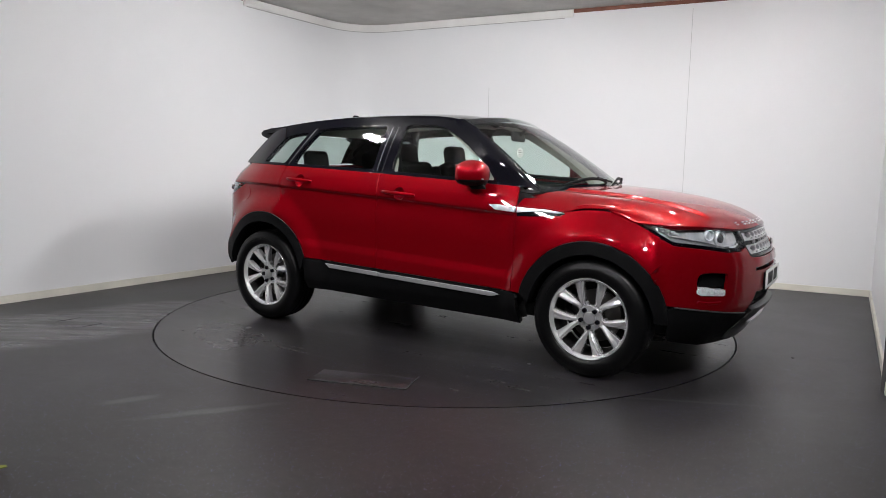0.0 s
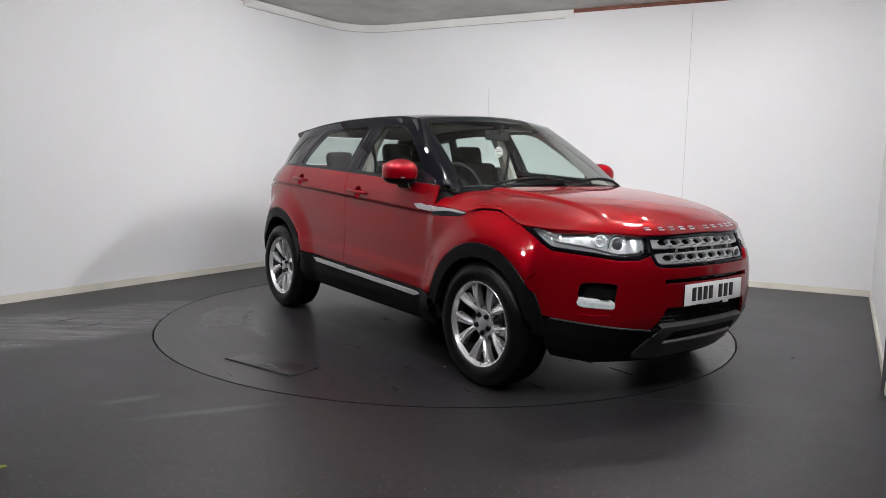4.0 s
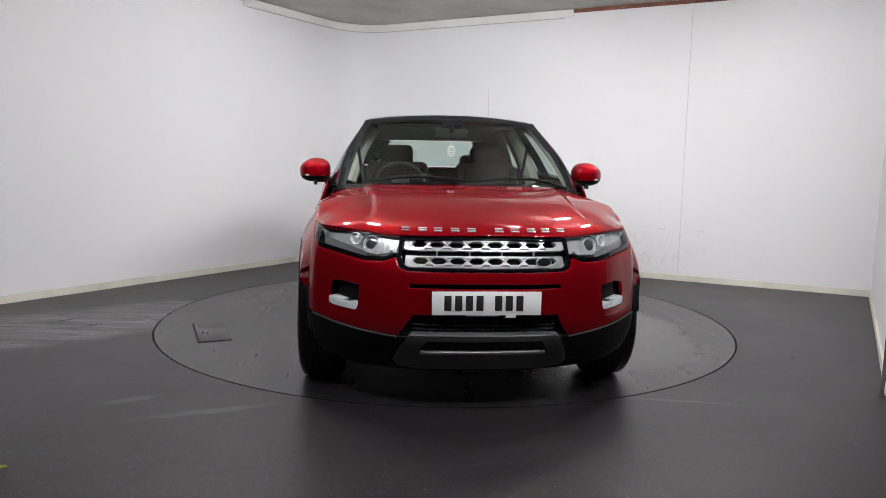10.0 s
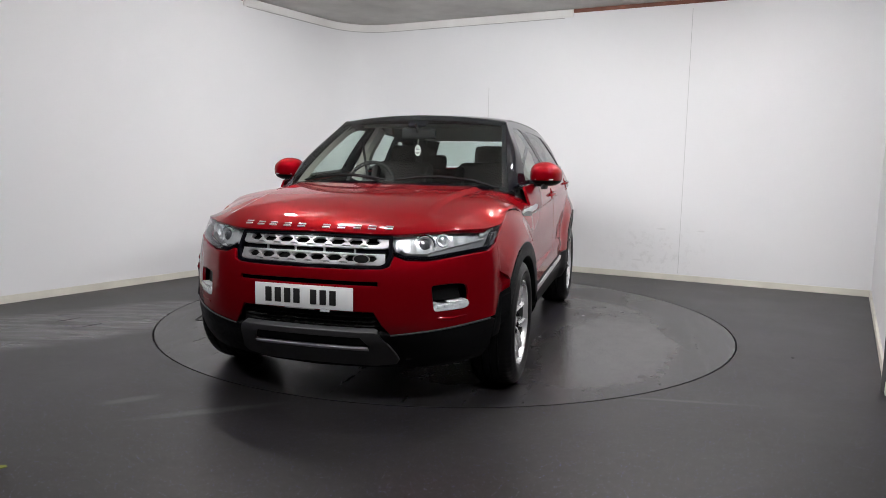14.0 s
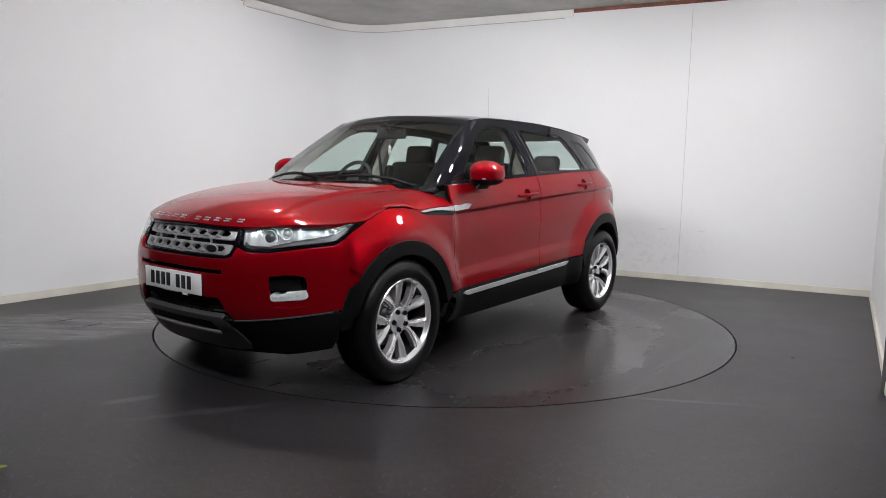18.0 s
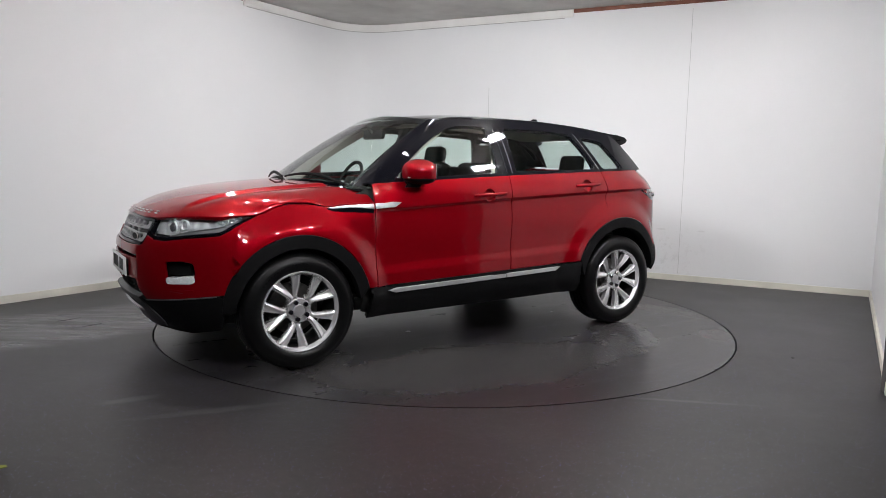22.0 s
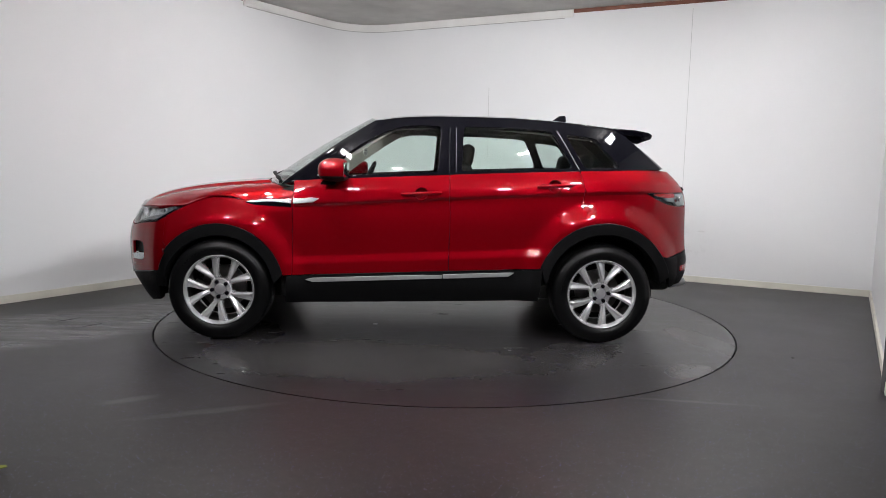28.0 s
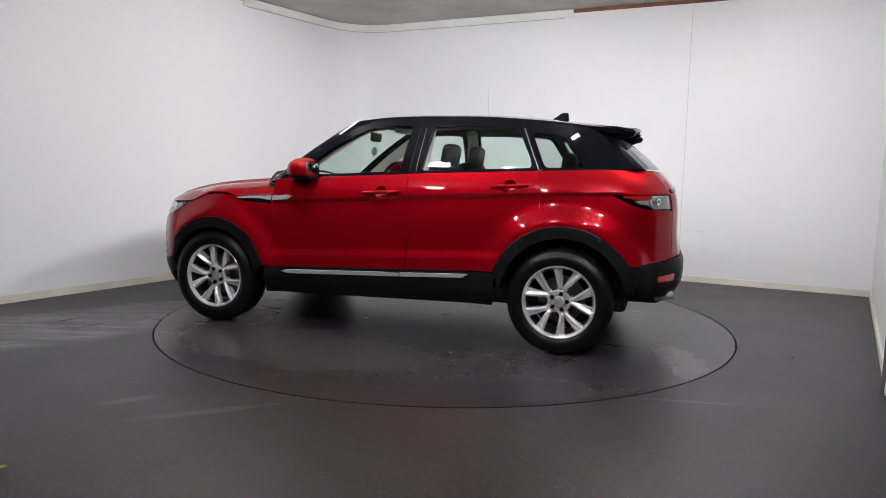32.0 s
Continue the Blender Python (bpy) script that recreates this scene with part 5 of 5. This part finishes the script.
    for y0, y1, lift in ((-0.60, 0.02, 0.014), (0.08, 0.66, 0.014)):
        pts = []
        for i in range(9):
            t = i / 8
            v = (y0 + (y1 - y0) * t) / 0.79
            q = Vector(screen(v, 0.035 + 0.03 * math.sin(math.pi * t)))
            pts.append(q + Vector((0.012, 0, lift + 0.012 * math.sin(math.pi * t))))
        w = part("wiper", tube(pts, [0.006 + 0.006 * (1 - abs(2 * i / 8 - 1)) for i in range(9)], 6), PLASTIC, CAR, "black wiper blade and arm")
        a = Vector(screen((y0 + 0.62 * (y1 - y0)) / 0.79, 0.05)) + Vector((0.015, 0, 0.035))
        c = Vector((1.08 - 0.2 * (y1 / 0.79) ** 2, y1 + 0.03, 1.10))
        part("wiper_arm", tube([a, a.lerp(c, 0.5) + Vector((0.01, 0, 0.012)), c], 0.009, 6), PLASTIC, w)
        part("pivot", moved(revolve([(0.001, -0.02), (0.022, -0.02), (0.018, 0.012), (0.001, 0.016)], 14), pose(c.x, c.y, c.z - 0.005, 90)), PLASTIC, w)


def door_mirror(side):
    bm = bmesh.new()
    bmesh.ops.create_uvsphere(bm, u_segments=32, v_segments=20, radius=1)
    for v in bm.verts:
        x, y, z = v.co
        q = lambda a, p: math.copysign(abs(a) ** p, a)
        v.co = (q(x, 0.82), q(y, 0.76), q(z, 0.84 if z > 0 else 0.6))
        k = 1 - 0.34 * max(0, v.co.y) ** 1.6 * (1 if v.co.z > 0 else 0.1)
        v.co = (v.co.x * 0.110, v.co.y * 0.104, v.co.z * 0.081 * k)
        if v.co.x < -0.080:
            v.co.x = -0.080
    c = Vector((0.535, 0.945, 1.188))
    cap = bm.copy()
    bmesh.ops.bisect_plane(cap, geom=cap.verts[:] + cap.edges[:] + cap.faces[:], plane_co=(0, 0, -0.042), plane_no=(0, 0, 1), clear_inner=True)
    bmesh.ops.bisect_plane(bm, geom=bm.verts[:] + bm.edges[:] + bm.faces[:], plane_co=(0, 0, -0.044), plane_no=(0, 0, 1), clear_outer=True)
    m = Matrix.Diagonal((1, side, 1, 1)) @ Matrix.Translation(c) @ pose(0, 0, 0, 0, 0, -8)
    d = part("door_mirror", moved(cap, m), PAINT, CAR, "red door mirror with a black lower half")
    part("lower_case", moved(bm, m @ Matrix.Diagonal((0.99, 0.99, 0.99, 1))), PLASTIC, d, "black plastic lower case")
    part("mirror_arm", moved(join(box(0.10, 0.16, 0.034, (0.025, -0.075, -0.066), 0.012), prism([(0.10, -0.10), (0.0, -0.10), (-0.04, -0.05), (0.0, 0.0), (0.05, -0.02)], 0.02, "y", 0.004)), m), PLASTIC, d, "black plastic foot")
    part("mirror_glass", moved(box(0.006, 0.155, 0.095, (-0.081, 0, 0.004), 0.003), m), MIRROR, d, "mirror glass")
    part("indicator", moved(box(0.01, 0.12, 0.008, (0.096, 0.01, -0.036), 0.003), m), SATIN, d)


greenhouse()
for _side in (1, -1):
    door_mirror(_side)


# ------------------------------------------------------------------ wheels
def build_wheel():
    """One wheel about the y axis, its outer face towards +y; a hub with tyre, rim, spokes and nuts on it."""
    hub = part("wheel", revolve([(0.001, 0.070), (0.040, 0.068), (0.060, 0.068), (0.066, 0.060), (0.068, 0.05), (0.068, -0.02), (0.001, -0.02)], 40), ALLOY, CAR, "silver alloy wheel with ten spokes and black tyre")
    R = 0.353
    tyre = revolve([(0.236, 0.100), (0.246, 0.112), (0.252, 0.1185), (0.262, 0.121), (0.266, 0.1235), (0.285, 0.126), (0.305, 0.1245), (0.309, 0.1215), (0.325, 0.116), (0.338, 0.108), (0.347, 0.095), (0.352, 0.076), (R, 0.060), (R, 0.047), (0.346, 0.045), (0.346, 0.038), (R, 0.036), (R, 0.004), (0.346, 0.002), (0.346, -0.004), (R, -0.006), (R, -0.036), (0.346, -0.038), (0.346, -0.045), (R, -0.047), (0.351, -0.078), (0.346, -0.10), (0.325, -0.117), (0.285, -0.125), (0.246, -0.112), (0.236, -0.10)], 180)
    for v in tyre.verts:
        r = math.hypot(v.co.x, v.co.z)
        k = round(math.degrees(math.atan2(v.co.z, v.co.x)) / 2.0)
        if r > 0.330 and abs(v.co.y) > 0.05 and k % 3 == 0:
            v.co.x *= 1 - 0.0022 / r
            v.co.z *= 1 - 0.0022 / r
    part("tyre", tyre, RUBBER, hub, "black rubber tyre with cut tread")
    for i in range(14):
        a = radians(60 + 4.6 * i)
        part("sidewall_mark", moved(box(0.016 if i % 3 else 0.008, 0.0015, 0.010), Matrix.Rotation(-a, 4, "Y") @ Matrix.Translation((0.287, 0.1262, 0)) @ Matrix.Rotation(radians(90), 4, "Y")), PLASTIC, hub)
    rimp = [(0.2405, 0.104), (0.2430, 0.110), (0.2395, 0.113), (0.233, 0.110), (0.228, 0.100), (0.222, 0.085), (0.232, 0.085), (0.236, 0.09)]
    part("rim", revolve(rimp, 72), ALLOY, hub, "bright silver rim")
    part("barrel", revolve([(0.222, 0.084), (0.213, 0.03), (0.208, -0.06), (0.222, -0.095), (0.236, -0.10), (0.236, 0.084)], 72), DARKMETAL, hub, "dark inner barrel")
    part("brake_disc", revolve([(0.06, -0.03), (0.158, -0.03), (0.158, -0.055), (0.06, -0.055)], 40), STEEL, hub, "grey steel brake disc")
    part("back_plate", revolve([(0.001, -0.085), (0.208, -0.085), (0.208, -0.095), (0.001, -0.095)], 36), UNDER, hub)
    part("caliper", box(0.07, 0.05, 0.13, (0.135, -0.035, 0.06), 0.012, turn=(0, 24, 0)), DARKMETAL, hub, "dark brake caliper")
    # ten spokes: round-bottomed openings between the nuts, pointed ones over the nuts, a bead along the round ones
    round_gap = spline((0.076, 0.0775, 0.081, 0.087, 0.096, 0.12, 0.16, 0.20, 0.214, 0.222, 0.228, 0.2315), (0.0, 0.0120, 0.0205, 0.0272, 0.0318, 0.0355, 0.0385, 0.0420, 0.0425, 0.0410, 0.0330, 0.0))
    point_gap = spline((0.096, 0.103, 0.112, 0.125, 0.16, 0.20, 0.214, 0.222, 0.228, 0.2315), (0.0, 0.0030, 0.0055, 0.0095, 0.0205, 0.0340, 0.0375, 0.0370, 0.0300, 0.0))
    rs = [0.050, 0.065, 0.076, 0.0768, 0.0785, 0.081, 0.084, 0.088, 0.0961, 0.0975, 0.100, 0.106, 0.113, 0.121, 0.132, 0.145, 0.16, 0.175, 0.19, 0.20, 0.208, 0.214, 0.219, 0.223, 0.2265, 0.2290, 0.2308, 0.2318]
    for i in range(10):
        sg = 1 if i % 2 else -1
        nut, gap = radians(90 + 36 * (i + i % 2)), radians(90 + 36 * (i + 1 - i % 2))
        a_gap = lambda r: gap + sg * math.asin(round_gap(r) / r) if r > 0.076 else gap
        a_nut = lambda r: nut - sg * math.asin(point_gap(r) / r) if r > 0.096 else nut
        pts = [(r * math.cos(a_gap(r)), r * math.sin(a_gap(r))) for r in rs] + [(r * math.cos(a_nut(r)), r * math.sin(a_nut(r))) for r in rs[::-1]]

        def face(x, z):
            r = math.hypot(x, z)
            t = min(max((r - 0.066) / 0.165, 0.0), 1.1)
            side_on = abs(r * math.sin((math.atan2(z, x) - gap + math.pi) % (2 * math.pi) - math.pi))
            k = side_on - (round_gap(r) if r > 0.076 else -0.02)
            on = smooth(0.070, 0.078, r) * smooth(0.231, 0.219, r)
            h = -0.0090 * on * smooth(0.0085, 0.0050, k) - 0.013 * on * smooth(0.009, 0.034, k)
            return (x, 0.070 + 0.012 * math.sin(math.pi * t) + 0.027 * t + h, z)
        panel("spoke", pts, face, ALLOY, hub, 0.010, grid=(0.0036, 0.0036), skirt=0.034, lip=0.0025, toward=Vector((0, 1, 0)))
    for i in range(5):
        a = radians(90 + 72 * i)
        q = moved(revolve([(0.001, 0.016), (0.0095, 0.016), (0.0145, 0.012), (0.0145, -0.01), (0.001, -0.01)], 6), Matrix.Translation((0.054 * math.cos(a), 0.074, 0.054 * math.sin(a))))
        part("wheel_nut", q, GLOSSBLACK, hub)
    part("centre_cap", revolve([(0.001, 0.083), (0.022, 0.082), (0.034, 0.079), (0.037, 0.068), (0.001, 0.068)], 28), SATIN, hub, "silver centre cap")
    return hub


WHEEL = build_wheel()
WHEEL.matrix_basis = pose(WF[0], 0.822, 0.353, 0, 24, 0)
for _x, _y, _turn in ((WF[0], -0.822, 35), (WR[0], 0.822, 58), (WR[0], -0.822, 18)):
    copy_thing(WHEEL, pose(_x, _y, 0.353, 0, 0, 0 if _y > 0 else 180) @ pose(0, 0, 0, 0, _turn, 0))


# ------------------------------------------------------------------ underside and cabin fittings
def underside():
    part("floor_pan", box(3.5, 1.50, 0.10, (0.0, 0, 0.33), 0.03), UNDER, CAR, "black underbody")
    part("engine_tray", box(0.9, 1.02, 0.34, (1.55, 0, 0.42), 0.04), UNDER, CAR, "black engine undertray")
    part("rear_tray", box(0.7, 1.0, 0.30, (-1.62, 0, 0.46), 0.04), UNDER, CAR, "black rear undertray")
    for x, z, r in ((ARCH_F[0], ARCH_F[1], 0.44), (ARCH_R[0], ARCH_R[1], 0.46)):
        for side in (1, -1):
            bm = bmesh.new()
            rows = []
            for i in range(19):
                a = radians(4 + 172 * i / 18)
                rows.append([bm.verts.new((x + r * math.cos(a), y * side, z + r * math.sin(a))) for y in (0.52, on_side(x + r * math.cos(a), max(0.3, z + r * math.sin(a)))[1] - 0.025)])
            for p, q in zip(rows, rows[1:]):
                bm.faces.new((p[0], p[1], q[1], q[0]))
            bm.faces.new([p[0] for p in rows])
            part("wheel_housing", bm, UNDER, CAR, "black wheel housing")
    tubeb = tube([(-1.5, 0.5, 0.28), (-0.6, 0.1, 0.26), (0.6, 0.1, 0.26)], 0.03, 10)
    part("exhaust_run", tubeb, DARKMETAL, CAR)


def seat(x, y, w, rest, mat, name, low=0.0):
    """A cushioned seat with its backrest, head rest and shell."""
    b = part(name, box(0.50, w, 0.16, (x, y, 0.66), 0.05, turn=(0, -6, 0), segments=3), mat, CAR, "dark leather car seat")
    part("backrest", moved(box(0.15, w, 0.64, bevel=0.06, segments=3), pose(x - 0.275, y, 0.985 - low, 0, -14, 0)), mat, b)
    for s in ((0,) if w < 0.7 else rest):
        part("head_rest", moved(box(0.10, 0.25, 0.18, bevel=0.045, segments=3), pose(x - 0.375, y + s, 1.345 - low, 0, -10, 0)), mat, b)
        for k in (-0.05, 0.05):
            part("head_post", tube([(x - 0.345, y + s + k, 1.22 - low), (x - 0.365, y + s + k, 1.34 - low)], 0.006, 6), CHROME, b)
    if w < 0.7:
        for k in (-1, 1):
            part("bolster", moved(box(0.10, 0.07, 0.50, bevel=0.03, segments=2), pose(x - 0.20, y + k * (w / 2 - 0.035), 0.98, 0, -14, 0)), mat, b)
    return b


def fittings():
    def dash(v, w):
        x = 0.98 - 0.10 * v * v - 0.42 * w
        return (x, 0.72 * v, 1.055 + 0.035 * math.sin(w * 2.4) - 0.30 * max(0, w - 0.72) / 0.28 + 0.02 * math.exp(-((v + 0.52) / 0.2) ** 2))
    patch("dashboard", dash, 20, 14, DASH, CAR, thick=0.02, label="black soft dashboard")
    part("dash_body", box(0.40, 1.40, 0.35, (0.70, 0, 0.82), 0.06), DASH, CAR, "black lower dashboard")
    part("console", box(0.95, 0.24, 0.30, (0.12, 0, 0.66), 0.04), DASH, CAR, "black centre console")
    # steering wheel on the right
    ring = revolve([(0.180 + 0.015 * math.cos(a), 0.014 * math.sin(a)) for a in (2 * math.pi * i / 10 for i in range(10))], 40)
    tilt = pose(0.42, -0.36, 1.080, 0, 0, 90) @ pose(0, 0, 0, -24, 0, 0)
    st = part("steering_wheel", moved(ring, tilt), DASH, CAR, "black steering wheel")
    part("boss", moved(box(0.13, 0.05, 0.12, bevel=0.025), tilt), DASH, st)
    part("spoke", moved(box(0.30, 0.02, 0.03, (0, 0, 0.0), bevel=0.008), tilt), SATIN, st)
    part("spoke", moved(box(0.035, 0.02, 0.16, (0, 0, -0.08), bevel=0.008), tilt), DASH, st)
    for y in (0.36, -0.36):
        seat(-0.02, y, 0.50, (0,), FABRIC, "front_seat", 0.04)
    seat(-0.92, 0, 1.26, (-0.38, 0.38), FABRIC, "rear_seat", 0.10)
    m = part("cabin_mirror", moved(box(0.035, 0.25, 0.075, bevel=0.016, segments=3), pose(0.38, 0.0, 1.455, 0, -8, 8)), DASH, CAR, "black cabin mirror")
    part("mirror_stalk", tube([(0.45, 0, 1.525), (0.40, 0, 1.465)], 0.012, 8), DASH, m)
    tag = part("hanging_tag", moved(revolve([(0.0005, 0.0015), (0.030, 0.0015), (0.030, -0.0015), (0.0005, -0.0015)], 24), pose(0.40, 0.0, 1.335, 0, 0, 62) @ Matrix.Diagonal((1, 1, 1.3, 1))), PAPER, CAR, "oval white paper tag hung from the mirror")
    part("cord", tube([(0.40, 0, 1.37), (0.385, 0, 1.45)], 0.0015, 4), PAPER, tag)
    for k, (z, w) in enumerate(((1.352, 0.034), (1.340, 0.040), (1.322, 0.040), (1.312, 0.030))):
        part("print_bar", moved(box(w, 0.005, 0.005), pose(0.40, 0.0, z, 0, 0, 62)), SKID, tag)
    for side in (1, -1):
        part("centre_pillar_lining", tube([(-0.27, 0.745 * side, 1.10), (-0.29, 0.65 * side, 1.35), (-0.30, 0.545 * side, 1.52)], [0.06, 0.05, 0.045], 8), IVORY, CAR, "ivory inner pillar lining")
        part("seat_belt", tube([(-0.24, 0.69 * side, 1.42), (-0.22, 0.62 * side, 1.05), (-0.18, 0.55 * side, 0.75)], 0.014, 4), DASH, CAR, "dark seat belt")
        part("door_card", box(1.9, 0.03, 0.42, (-0.15, 0.80 * side, 0.88), 0.01), DASH, CAR, "dark inner door trim")
        part("sun_visor", box(0.14, 0.34, 0.015, (0.20, 0.30 * side, 1.530), 0.005, turn=(0, 22, 0)), IVORY, CAR, "ivory sun visor")
    part("parcel_shelf", box(0.55, 1.10, 0.03, (-1.48, 0, 1.15), 0.01), DASH, CAR, "black parcel shelf")


underside()
fittings()


# ------------------------------------------------------------------ hatch grooves that turn with the table
def table_marks():
    hatch = part("hatch_cover", box(0.58, 0.215, 0.004, (0, 0, -0.0013), 0.0005), TABLE, TURNTABLE, "flush rectangular hatch cover in the turntable")
    hatch.matrix_basis = pose(0.552, -1.752, 0, 0, 0, 18)
    for w, d, x, y in ((0.59, 0.014, 0, -0.112), (0.011, 0.215, 0.294, 0)):
        part("hatch_groove", box(w, d, 0.005, (x, y, 0.0022)), GROOVE, hatch)
    for x, y, r in ((0.55, 0.35, 0.02), (-0.9, 0.3, 0.012), (1.2, -0.9, 0.012), (-0.4, 1.1, 0.012)):
        part("deck_bolt", moved(revolve([(0.0005, 0.002), (r, 0.0018), (r, 0.0), (0.0005, 0.0)], 12), pose(x, y, 0.0, 90)), SATIN, TURNTABLE, "small metal deck bolt")


table_marks()


# ------------------------------------------------------------------ what moves
def motions():
    turn = ((0, -32.13), (1, -37.25), (2, -42.42), (3, -47.64), (6, -63.43), (7, -68.66), (8, -73.90), (9, -79.15), (10, -84.40), (11, -89.67), (12, -94.94), (13, -100.18), (14, -105.42), (17, -121.12), (18, -126.31), (19, -131.46), (20, -136.60), (21, -141.75), (22, -146.94), (23, -152.16), (24, -157.36), (25, -162.52), (28, -177.73), (29, -182.76), (30, -187.77), (31, -192.79), (32, -197.80))
    walk(TURNTABLE, [(t, pose(0, 0, 0, 0, 0, a)) for t, a in turn])
    walk(CAR, [(t, pose(0, 0, 0, 0, 0, a) @ pose(0.265, -0.040, 0)) for t, a in turn])


motions()
